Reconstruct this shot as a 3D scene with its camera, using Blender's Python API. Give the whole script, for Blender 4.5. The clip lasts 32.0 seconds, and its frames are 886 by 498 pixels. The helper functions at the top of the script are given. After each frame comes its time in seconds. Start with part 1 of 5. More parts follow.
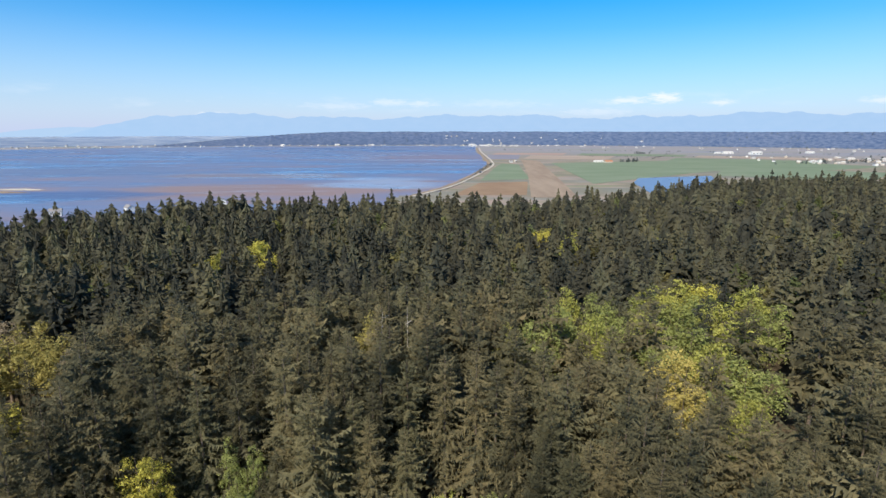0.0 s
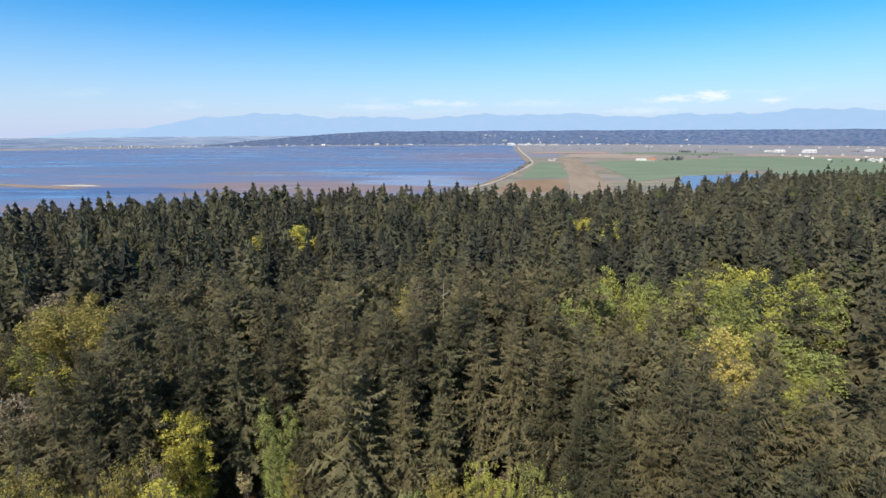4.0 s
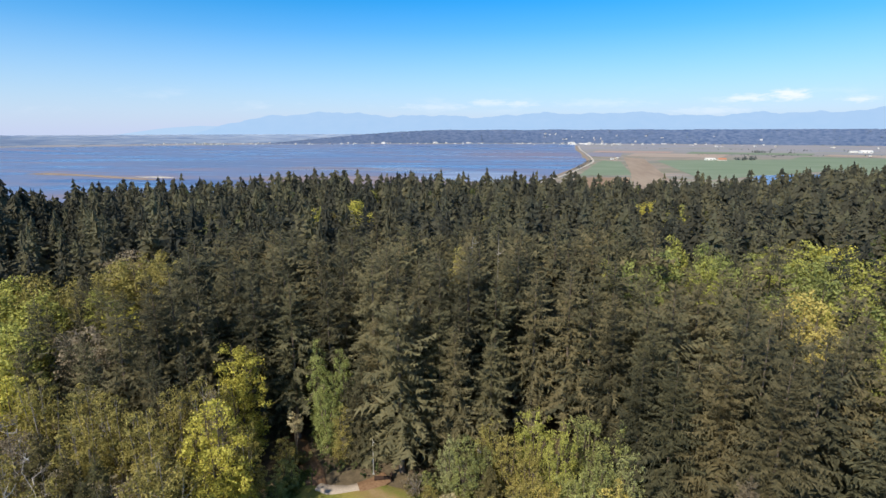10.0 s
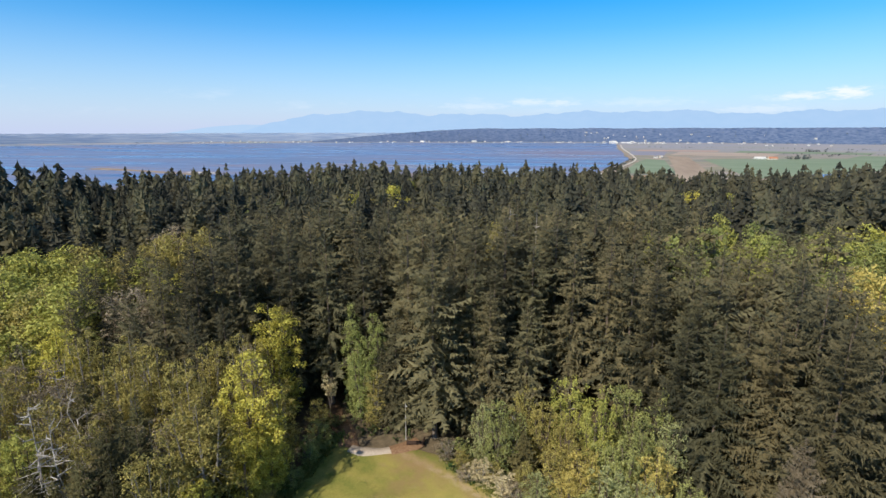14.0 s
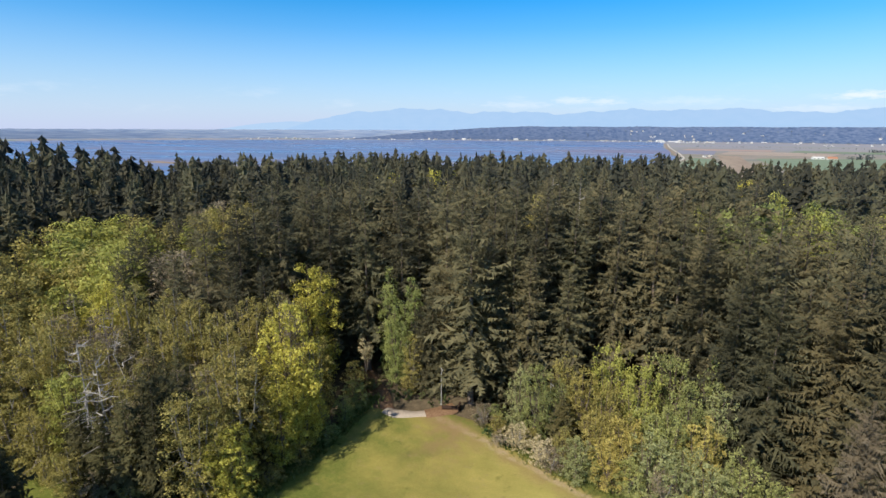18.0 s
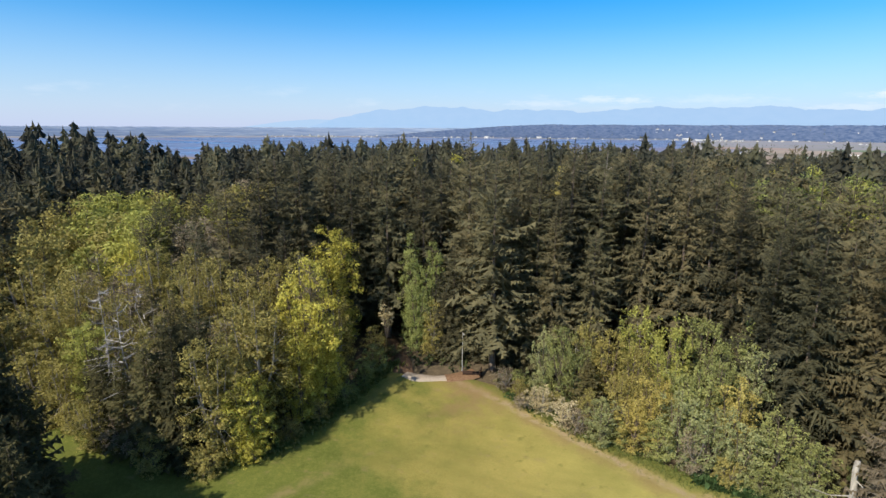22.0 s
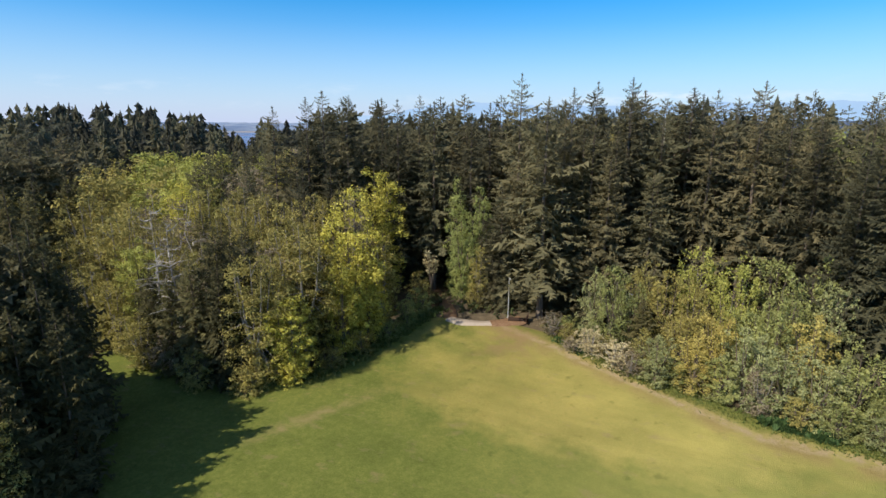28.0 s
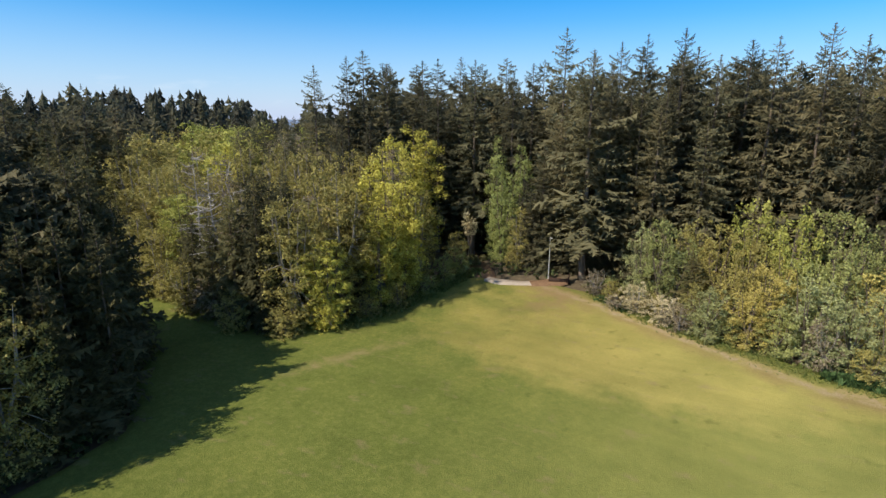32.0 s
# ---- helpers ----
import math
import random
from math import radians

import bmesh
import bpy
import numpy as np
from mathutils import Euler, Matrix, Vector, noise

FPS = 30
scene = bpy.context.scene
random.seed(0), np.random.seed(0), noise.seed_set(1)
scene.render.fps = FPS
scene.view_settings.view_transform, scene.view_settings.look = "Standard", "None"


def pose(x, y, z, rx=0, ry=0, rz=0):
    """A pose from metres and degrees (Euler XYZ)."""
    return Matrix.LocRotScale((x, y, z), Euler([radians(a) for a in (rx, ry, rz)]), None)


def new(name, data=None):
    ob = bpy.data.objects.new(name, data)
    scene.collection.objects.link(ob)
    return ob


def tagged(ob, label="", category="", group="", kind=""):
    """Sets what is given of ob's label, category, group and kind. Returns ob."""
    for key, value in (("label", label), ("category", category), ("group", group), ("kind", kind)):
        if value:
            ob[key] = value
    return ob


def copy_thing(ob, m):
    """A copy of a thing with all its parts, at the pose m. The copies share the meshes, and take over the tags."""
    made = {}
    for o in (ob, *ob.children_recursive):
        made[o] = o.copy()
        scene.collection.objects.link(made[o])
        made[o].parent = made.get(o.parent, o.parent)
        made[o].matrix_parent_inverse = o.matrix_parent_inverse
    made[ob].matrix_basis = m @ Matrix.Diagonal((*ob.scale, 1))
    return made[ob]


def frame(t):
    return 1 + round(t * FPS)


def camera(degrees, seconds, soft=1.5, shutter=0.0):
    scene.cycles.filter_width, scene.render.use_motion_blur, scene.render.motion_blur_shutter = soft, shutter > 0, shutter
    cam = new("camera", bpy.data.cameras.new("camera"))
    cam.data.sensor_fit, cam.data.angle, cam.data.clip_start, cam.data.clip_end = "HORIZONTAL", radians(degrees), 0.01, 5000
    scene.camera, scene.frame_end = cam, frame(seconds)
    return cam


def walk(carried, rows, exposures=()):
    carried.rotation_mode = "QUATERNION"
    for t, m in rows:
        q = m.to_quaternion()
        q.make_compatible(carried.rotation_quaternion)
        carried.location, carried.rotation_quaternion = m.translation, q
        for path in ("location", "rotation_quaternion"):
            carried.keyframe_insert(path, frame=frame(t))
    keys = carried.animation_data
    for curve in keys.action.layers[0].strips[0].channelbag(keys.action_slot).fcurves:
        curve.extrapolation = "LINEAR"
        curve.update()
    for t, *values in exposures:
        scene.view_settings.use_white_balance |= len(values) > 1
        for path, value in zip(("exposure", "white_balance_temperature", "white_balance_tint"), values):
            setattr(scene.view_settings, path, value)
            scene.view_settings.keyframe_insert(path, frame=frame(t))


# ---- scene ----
cam = camera(79.8, 32.0, soft=1.5)
METRES, EYE, TILT, LEAN, TURN = 56.0, 83.0, -12.6, 0.0, 0.0
ROWS = [
    (0.0, 0.0, 0.0, 0.0, 0.0, 0.0, -0.0),
    (0.5, -0.0, 0.0042, -0.0153, 0.54, 0.0, -0.1),
    (1.0, -0.0002, 0.0071, -0.0285, 0.98, 0.01, -0.2),
    (1.5, 0.0001, 0.0111, -0.0445, 1.4, -0.0, -0.21),
    (2.0, -0.0001, 0.0151, -0.06, 1.97, 0.02, -0.35),
    (2.5, 0.0003, 0.0194, -0.075, 2.52, 0.01, -0.42),
    (3.0, 0.0002, 0.0231, -0.0919, 3.01, -0.0, -0.49),
    (3.5, 0.0011, 0.0281, -0.11, 3.53, -0.01, -0.56),
    (5.5, 0.0033, 0.0448, -0.1818, 5.57, 0.02, -0.98),
    (6.0, 0.0033, 0.0495, -0.1977, 6.07, -0.01, -1.17),
    (6.5, 0.0035, 0.0533, -0.211, 6.53, -0.05, -1.35),
    (7.0, 0.0039, 0.0576, -0.2252, 7.06, -0.06, -1.52),
    (7.5, 0.0051, 0.0613, -0.2395, 7.6, -0.07, -1.64),
    (8.0, 0.0042, 0.0646, -0.2534, 8.04, -0.09, -1.74),
    (8.5, 0.0038, 0.0685, -0.2697, 8.51, -0.09, -1.83),
    (9.0, 0.0046, 0.0728, -0.2866, 9.06, -0.11, -1.87),
    (9.5, 0.0048, 0.0763, -0.3034, 9.57, -0.12, -1.99),
    (10.0, 0.0043, 0.0795, -0.3177, 10.06, -0.15, -2.15),
    (10.5, 0.0056, 0.0838, -0.3326, 10.61, -0.17, -2.29),
    (11.0, 0.0055, 0.0873, -0.3475, 11.08, -0.19, -2.41),
    (11.5, 0.0057, 0.0901, -0.361, 11.51, -0.23, -2.51),
    (12.0, 0.0057, 0.0934, -0.3762, 12.03, -0.26, -2.62),
    (12.5, 0.0061, 0.0971, -0.3912, 12.53, -0.3, -2.75),
    (13.0, 0.0062, 0.1004, -0.4062, 13.05, -0.33, -2.88),
    (13.5, 0.0063, 0.1034, -0.42, 13.56, -0.39, -2.98),
    (14.0, 0.0071, 0.1082, -0.4364, 14.07, -0.39, -3.04),
    (14.5, 0.0075, 0.112, -0.4533, 14.54, -0.44, -3.09),
    (16.5, 0.0072, 0.1272, -0.5161, 16.77, -0.66, -3.92),
    (17.0, 0.0066, 0.1308, -0.527, 17.31, -0.71, -4.11),
    (17.5, 0.0059, 0.1345, -0.5398, 17.81, -0.76, -4.23),
    (18.0, 0.0049, 0.1378, -0.554, 18.3, -0.82, -4.27),
    (18.5, 0.0052, 0.1424, -0.5708, 18.72, -0.82, -4.25),
    (19.0, 0.0047, 0.1467, -0.5879, 19.03, -0.85, -4.27),
    (19.5, 0.0044, 0.1521, -0.6065, 19.43, -0.87, -4.26),
    (20.0, 0.0021, 0.1556, -0.6209, 19.67, -0.9, -4.49),
    (20.5, 0.0016, 0.1588, -0.6315, 19.84, -0.98, -4.68),
    (21.0, 0.0018, 0.1634, -0.6453, 20.02, -1.01, -4.75),
    (21.5, 0.0008, 0.1671, -0.6593, 20.29, -1.05, -4.76),
    (22.0, 0.0001, 0.1712, -0.6722, 20.62, -1.12, -4.82),
    (22.5, -0.0002, 0.1756, -0.6846, 20.89, -1.1, -4.99),
    (23.0, -0.0007, 0.179, -0.6944, 21.22, -1.16, -4.95),
    (23.5, -0.0006, 0.1822, -0.705, 21.45, -1.19, -5.05),
    (24.0, 0.0003, 0.1856, -0.7187, 21.85, -1.3, -5.0),
    (24.5, 0.0012, 0.19, -0.7346, 22.24, -1.43, -5.02),
    (25.0, 0.0019, 0.1955, -0.7529, 22.79, -1.53, -5.12),
    (25.5, 0.0017, 0.2002, -0.7698, 23.47, -1.64, -5.26),
    (27.5, -0.0011, 0.2155, -0.8299, 25.33, -1.9, -5.82),
    (28.0, -0.0014, 0.2179, -0.8451, 25.7, -1.89, -5.89),
    (28.5, -0.001, 0.2216, -0.8601, 26.18, -1.97, -5.91),
    (29.0, -0.0007, 0.227, -0.8773, 26.59, -2.03, -5.98),
    (29.5, -0.0005, 0.2316, -0.8929, 27.12, -2.11, -6.13),
    (30.0, -0.0002, 0.2365, -0.9097, 27.66, -2.21, -6.18),
    (30.5, -0.0001, 0.2404, -0.9253, 28.28, -2.29, -6.34),
    (31.0, 0.0003, 0.2447, -0.9398, 28.96, -2.36, -6.46),
    (31.5, -0.0001, 0.2485, -0.9528, 29.52, -2.46, -6.55),
    (32.0, 0.0002, 0.2521, -0.9663, 30.05, -2.6, -6.65),
]
walk(cam, [(t, pose(0, 0, EYE, TILT, LEAN, TURN) @ pose(METRES * x, METRES * y, METRES * z, 90 + pitch, roll, yaw)) for t, x, y, z, yaw, pitch, roll in ROWS],
     exposures=[(0.0, 0.22), (16.0, 0.23), (24.0, 0.23), (28.0, 0.23), (31.0, 0.23), (32.0, 0.24)])

# ---- world, sun, exposure ----
SUN_EL, SUN_AZ = 44.0, 209.0            # degrees; azimuth clockwise from +y: behind the camera, a little to its left
world = bpy.data.worlds.new("world")
scene.world = world
world.use_nodes = True
wt = world.node_tree
wt.nodes.clear()


def wnode(kind, **values):
    n = wt.nodes.new(kind)
    for k, v in values.items():
        n.inputs[k].default_value = v
    return n


def wmath(op, a, b=None):
    n = wt.nodes.new("ShaderNodeMath")
    n.operation = op
    for i, v in enumerate((a, b)):
        if v is None:
            continue
        if isinstance(v, (int, float)):
            n.inputs[i].default_value = v
        else:
            wt.links.new(v, n.inputs[i])
    return n.outputs[0]


sky = wt.nodes.new("ShaderNodeTexSky")
sky.sky_type = "NISHITA"
sky.sun_disc = False
sky.sun_elevation, sky.sun_rotation = radians(SUN_EL), radians(SUN_AZ)
sky.altitude, sky.air_density, sky.dust_density, sky.ozone_density = 150.0, 1.0, 0.0, 2.0
back = wnode("ShaderNodeBackground", Strength=0.118)
wout = wt.nodes.new("ShaderNodeOutputWorld")
# thin fair-weather clouds low over the mountains
wco = wt.nodes.new("ShaderNodeTexCoord")
wsep = wt.nodes.new("ShaderNodeSeparateXYZ")
wt.links.new(wco.outputs["Generated"], wsep.inputs[0])
wmap = wt.nodes.new("ShaderNodeMapping")
wmap.inputs["Scale"].default_value = (1.0, 1.0, 4.2)
wt.links.new(wco.outputs["Generated"], wmap.inputs[0])
wno = wnode("ShaderNodeTexNoise", Scale=11.0, Detail=7.0, Roughness=0.62)
wt.links.new(wmap.outputs[0], wno.inputs["Vector"])
rise = wnode("ShaderNodeMapRange", **{"From Min": 0.012, "From Max": 0.045})
rise.interpolation_type = "SMOOTHSTEP"
fall = wnode("ShaderNodeMapRange", **{"From Min": 0.05, "From Max": 0.085, "To Min": 1.0, "To Max": 0.0})
fall.interpolation_type = "SMOOTHSTEP"
puff = wnode("ShaderNodeMapRange", **{"From Min": 0.56, "From Max": 0.76})
wt.links.new(wsep.outputs[2], rise.inputs[0])
wt.links.new(wsep.outputs[2], fall.inputs[0])
wt.links.new(wno.outputs[0], puff.inputs[0])
cover = wmath("MULTIPLY", wmath("MULTIPLY", wmath("MULTIPLY", rise.outputs[0], fall.outputs[0]), puff.outputs[0]), 0.25)
# the larger heaps: bearing, height, half width, half height, thickness
bearing = wmath("MULTIPLY", wmath("ARCTAN2", wsep.outputs[0], wsep.outputs[1]), 57.2958)
wfine = wnode("ShaderNodeTexNoise", Scale=60.0, Detail=5.0, Roughness=0.6)
wt.links.new(wmap.outputs[0], wfine.inputs["Vector"])
rough = wmath("MULTIPLY", wmath("SUBTRACT", wfine.outputs[0], 0.5), 2.6)
for c_az, c_el, c_w, c_h, c_k in [(21.88, 0.0543, 1.5, 0.0085, 1.0), (18.43, 0.0508, 2.0, 0.0055, 0.8), (26.95, 0.0451, 1.1, 0.005, 0.7), (-5.53, 0.0493, 2.2, 0.006, 0.5), (-2.48, 0.0475, 1.8, 0.0055, 0.5), (-11.02, 0.0428, 3.36, 0.0064, 0.35), (5.65, 0.0474, 4.28, 0.0064, 0.25), (38.94, 0.0432, 1.5, 0.006, 0.6), (15.91, 0.0324, 3.06, 0.0064, 0.35), (-22.88, 0.0264, 1.34, 0.0043, 0.6)]:
    du = wmath("DIVIDE", wmath("SUBTRACT", bearing, c_az), c_w)
    dv = wmath("DIVIDE", wmath("SUBTRACT", wsep.outputs[2], c_el), c_h)
    dist = wmath("SQRT", wmath("ADD", wmath("MULTIPLY", du, du), wmath("MULTIPLY", dv, dv)))
    heap = wnode("ShaderNodeMapRange", **{"From Min": 1.25, "From Max": 0.25, "To Min": 0.0, "To Max": c_k})
    wt.links.new(wmath("ADD", dist, rough), heap.inputs[0])
    cover = wmath("MAXIMUM", cover, heap.outputs[0])
cmix = wt.nodes.new("ShaderNodeMix")
cmix.data_type = "RGBA"
cmix.inputs["B"].default_value = (7.2, 7.4, 7.9, 1)
wt.links.new(wmath("MULTIPLY", cover, 0.8), cmix.inputs["Factor"])
deep = wt.nodes.new("ShaderNodeHueSaturation")
deep.inputs["Saturation"].default_value = 1.35
clear = wt.nodes.new("ShaderNodeMix")
clear.data_type, clear.blend_type = "RGBA", "MULTIPLY"
clear.inputs["Factor"].default_value = 1.0
clear.inputs["B"].default_value = (0.68, 0.98, 1.20, 1)
wt.links.new(sky.outputs[0], clear.inputs["A"])
wt.links.new(clear.outputs["Result"], deep.inputs["Color"])
# pale sea haze low over the horizon
haze = wt.nodes.new("ShaderNodeMix")
haze.data_type = "RGBA"
haze.inputs["B"].default_value = (4.25, 4.87, 6.5, 1)
hz = wnode("ShaderNodeMapRange", **{"From Min": 0.0, "From Max": 0.255, "To Min": 1.0, "To Max": 0.0})
wt.links.new(wsep.outputs[2], hz.inputs[0])
wt.links.new(wmath("POWER", hz.outputs[0], 1.4), haze.inputs["Factor"])
upper = wt.nodes.new("ShaderNodeMix")
upper.data_type = "RGBA"
up = wnode("ShaderNodeMapRange", **{"From Min": 0.26, "From Max": 0.55})
wt.links.new(wsep.outputs[2], up.inputs[0])
wt.links.new(up.outputs[0], upper.inputs["Factor"])
wt.links.new(deep.outputs[0], upper.inputs["A"])
wt.links.new(sky.outputs[0], upper.inputs["B"])
wt.links.new(upper.outputs["Result"], haze.inputs["A"])
wt.links.new(haze.outputs["Result"], cmix.inputs["A"])
wt.links.new(cmix.outputs["Result"], back.inputs[0])
wt.links.new(back.outputs[0], wout.inputs[0])

sun = new("sun", bpy.data.lights.new("sun", "SUN"))
sun.data.energy, sun.data.angle, sun.data.color = 5.0, radians(0.53), (1.0, 0.90, 0.74)
_az, _el = radians(SUN_AZ), radians(SUN_EL)
sun_from = Vector((math.sin(_az) * math.cos(_el), math.cos(_az) * math.cos(_el), math.sin(_el)))
sun.matrix_world = Matrix.Translation((0, 0, 300)) @ (-sun_from).to_track_quat("-Z", "Y").to_matrix().to_4x4()


# ---- materials ----
class Mat:
    """A small node builder."""

    def __init__(self, name, rough=0.8, metal=0.0, spec=0.3):
        self.mat = bpy.data.materials.new(name)
        self.mat.use_nodes = True
        self.t = self.mat.node_tree
        self.bsdf = self.t.nodes["Principled BSDF"]
        self.out = self.t.nodes["Material Output"]
        self.bsdf.inputs["Roughness"].default_value = rough
        self.bsdf.inputs["Metallic"].default_value = metal
        self.bsdf.inputs["Specular IOR Level"].default_value = spec

    def node(self, kind, **values):
        n = self.t.nodes.new(kind)
        for k, v in values.items():
            n.inputs[k].default_value = v
        return n

    def link(self, a, b):
        self.t.links.new(a, b)

    def position(self, scale=(1, 1, 1)):
        g = self.node("ShaderNodeNewGeometry")
        m = self.node("ShaderNodeMapping", Scale=scale)
        self.link(g.outputs["Position"], m.inputs[0])
        return m.outputs[0]

    def noise(self, scale, detail=4.0, rough=0.55, vec=None):
        n = self.node("ShaderNodeTexNoise", Scale=scale, Detail=detail, Roughness=rough)
        self.link(vec or self.position(), n.inputs["Vector"])
        return n.outputs[0]

    def ramp(self, fac, stops):
        r = self.node("ShaderNodeValToRGB")
        e = r.color_ramp.elements
        while len(e) < len(stops):
            e.new(0.5)
        for el, (p, c) in zip(e, stops):
            el.position, el.color = p, (*c, 1)
        self.link(fac, r.inputs[0])
        return r.outputs[0]

    def mix(self, fac, a, b, mode="MIX"):
        m = self.node("ShaderNodeMix")
        m.data_type, m.blend_type = "RGBA", mode
        for sock, v in (("Factor", fac), ("A", a), ("B", b)):
            if isinstance(v, (int, float)):
                m.inputs[sock].default_value = v
            elif isinstance(v, tuple):
                m.inputs[sock].default_value = (*v, 1)
            else:
                self.link(v, m.inputs[sock])
        return m.outputs["Result"]

    def math(self, op, a, b=0.0):
        n = self.node("ShaderNodeMath")
        n.operation = op
        for i, v in enumerate((a, b)):
            if isinstance(v, (int, float)):
                n.inputs[i].default_value = v
            else:
                self.link(v, n.inputs[i])
        return n.outputs[0]

    def span(self, v, lo, hi, a=0.0, b=1.0):
        n = self.node("ShaderNodeMapRange", **{"From Min": lo, "From Max": hi, "To Min": a, "To Max": b})
        self.link(v, n.inputs[0])
        return n.outputs[0]

    def base(self, v):
        if isinstance(v, tuple):
            self.bsdf.inputs["Base Color"].default_value = (*v, 1)
        else:
            self.link(v, self.bsdf.inputs["Base Color"])
        return self

    def bump(self, height, strength=0.4, distance=0.05):
        b = self.node("ShaderNodeBump", Strength=strength, Distance=distance)
        self.link(height, b.inputs["Height"])
        self.link(b.outputs[0], self.bsdf.inputs["Normal"])
        return self

    def thin(self, colour, part):
        """Lets light through, as a leaf does."""
        tr = self.node("ShaderNodeBsdfTranslucent")
        if isinstance(colour, tuple):
            tr.inputs[0].default_value = (*colour, 1)
        else:
            self.link(colour, tr.inputs[0])
        mx = self.node("ShaderNodeMixShader")
        mx.inputs[0].default_value = part
        self.link(self.bsdf.outputs[0], mx.inputs[1])
        self.link(tr.outputs[0], mx.inputs[2])
        self.link(mx.outputs[0], self.out.inputs[0])
        return self


def plain(name, colour, rough=0.7, vary=0.25, scale=3.0, metal=0.0):
    m = Mat(name, rough, metal)
    n = m.noise(scale, 5)
    m.base(m.mix(n, tuple(c * (1 - vary) for c in colour), tuple(min(1, c * (1 + vary)) for c in colour)))
    m.bump(n, 0.3, 0.03)
    return m.mat


def foliage(name, dark, mid, light, per_tree="object", thin=0.40, spread=0.6, cool=0.94, mottle=1.1, groups=0.5, relief=0.45):
    """Leaves or needles: a tone for each tree, a shift for each spray, patches of new growth."""
    m = Mat(name, 0.75, 0.0, 0.2)
    if per_tree == "object":
        tone = m.node("ShaderNodeObjectInfo").outputs["Random"]
    else:
        a = m.node("ShaderNodeAttribute")
        a.attribute_name = "tone"
        tone = a.outputs["Fac"]
    spray = m.node("ShaderNodeNewGeometry").outputs["Random Per Island"]
    patch = m.noise(0.35, 2)
    v = m.math("ADD", m.math("MULTIPLY", tone, spread), m.math("MULTIPLY", spray, 1.0 - spread))
    v = m.math("ADD", v, m.math("MULTIPLY", m.math("SUBTRACT", patch, 0.5), 0.5))
    stand_of = m.noise(0.022, 2)
    v = m.math("ADD", v, m.math("MULTIPLY", m.math("SUBTRACT", stand_of, 0.5), groups))
    twig = m.noise(2.6, 4, 0.7)
    v = m.math("ADD", v, m.math("MULTIPLY", m.math("SUBTRACT", twig, 0.5), mottle))
    col = m.ramp(v, [(0.05, dark), (0.5, mid), (0.95, light)])
    hue = m.math("FRACT", m.math("MULTIPLY", tone, 7.31))
    col = m.mix(1.0, col, m.ramp(hue, [(0.0, (1.02, 1.0, 0.97)), (0.5, (0.5 + 0.5 * cool + 0.03, 1.0, 1.0)), (1.0, (cool, 1.0, 1.0))]), "MULTIPLY")
    m.base(col)
    m.bump(twig, relief, 0.15)
    m.thin(col, thin)
    return m.mat


FIR = ((0.060, 0.062, 0.040), (0.146, 0.135, 0.077), (0.250, 0.214, 0.115))
M_FIR = foliage("fir_needles", *FIR)
# far firs carry some distance haze in their colour: greyer, bluer, less contrast
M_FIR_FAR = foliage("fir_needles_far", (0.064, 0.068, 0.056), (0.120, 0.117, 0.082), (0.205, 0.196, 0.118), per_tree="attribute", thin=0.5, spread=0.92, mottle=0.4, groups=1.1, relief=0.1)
M_FIR_PALE = foliage("pale_fir_needles", (0.10, 0.085, 0.058), (0.18, 0.148, 0.10), (0.27, 0.222, 0.155))
M_FIR_DEEP = foliage("deep_fir_needles", *[tuple(c * 0.78 for c in q) for q in FIR])
M_CEDAR = foliage("cedar_sprays", (0.052, 0.055, 0.029), (0.112, 0.106, 0.050), (0.195, 0.172, 0.078))
LEAVES = {
    "yellow": ((0.197, 0.184, 0.038), (0.517, 0.481, 0.093), (0.682, 0.631, 0.145)),
    "lime": ((0.164, 0.171, 0.043), (0.383, 0.394, 0.097), (0.513, 0.518, 0.146)),
    "green": ((0.109, 0.125, 0.036), (0.27, 0.31, 0.10), (0.39, 0.43, 0.155)),
    "orange": ((0.198, 0.168, 0.050), (0.47, 0.40, 0.12), (0.60, 0.52, 0.17)),
    "grey": ((0.19, 0.21, 0.095), (0.33, 0.355, 0.16), (0.45, 0.47, 0.22)),
    "olive": ((0.145, 0.129, 0.042), (0.352, 0.313, 0.098), (0.474, 0.420, 0.142)),
    "brown": ((0.119, 0.099, 0.066), (0.29, 0.245, 0.165), (0.41, 0.35, 0.25)),
    "spring": ((0.16, 0.175, 0.065), (0.31, 0.335, 0.12), (0.43, 0.455, 0.17)),
    "white": ((0.224, 0.198, 0.099), (0.56, 0.49, 0.29), (0.78, 0.70, 0.48)),
}
M_LEAF = {k: foliage(k + "_leaves", *v, thin=0.26, spread=0.30, cool=0.99, mottle=0.95) for k, v in LEAVES.items()}
M_LEAF_FAR = {k: foliage(k + "_leaves_far", *v, per_tree="attribute", thin=0.4, spread=0.85, mottle=0.35, relief=0.1) for k, v in {
    "lime": ((0.14, 0.15, 0.045), (0.25, 0.255, 0.075), (0.36, 0.36, 0.11)), "green": ((0.085, 0.105, 0.045), (0.150, 0.172, 0.066), (0.225, 0.245, 0.095)),
    # fern green taken close to black, to deepen the shaded strip
    "shade_fern": ((0.03, 0.045, 0.018), (0.055, 0.075, 0.028), (0.09, 0.115, 0.042)), "olive": ((0.10, 0.095, 0.042), (0.170, 0.158, 0.066), (0.25, 0.225, 0.09))}.items()}


def bark(name, dark, light):
    m = Mat(name, 0.9)
    n = m.noise(1.0, 6, 0.65, m.position((5, 5, 0.9)))
    m.base(m.ramp(n, [(0.3, dark), (0.7, light)]))
    m.bump(n, 0.8, 0.06)
    return m.mat


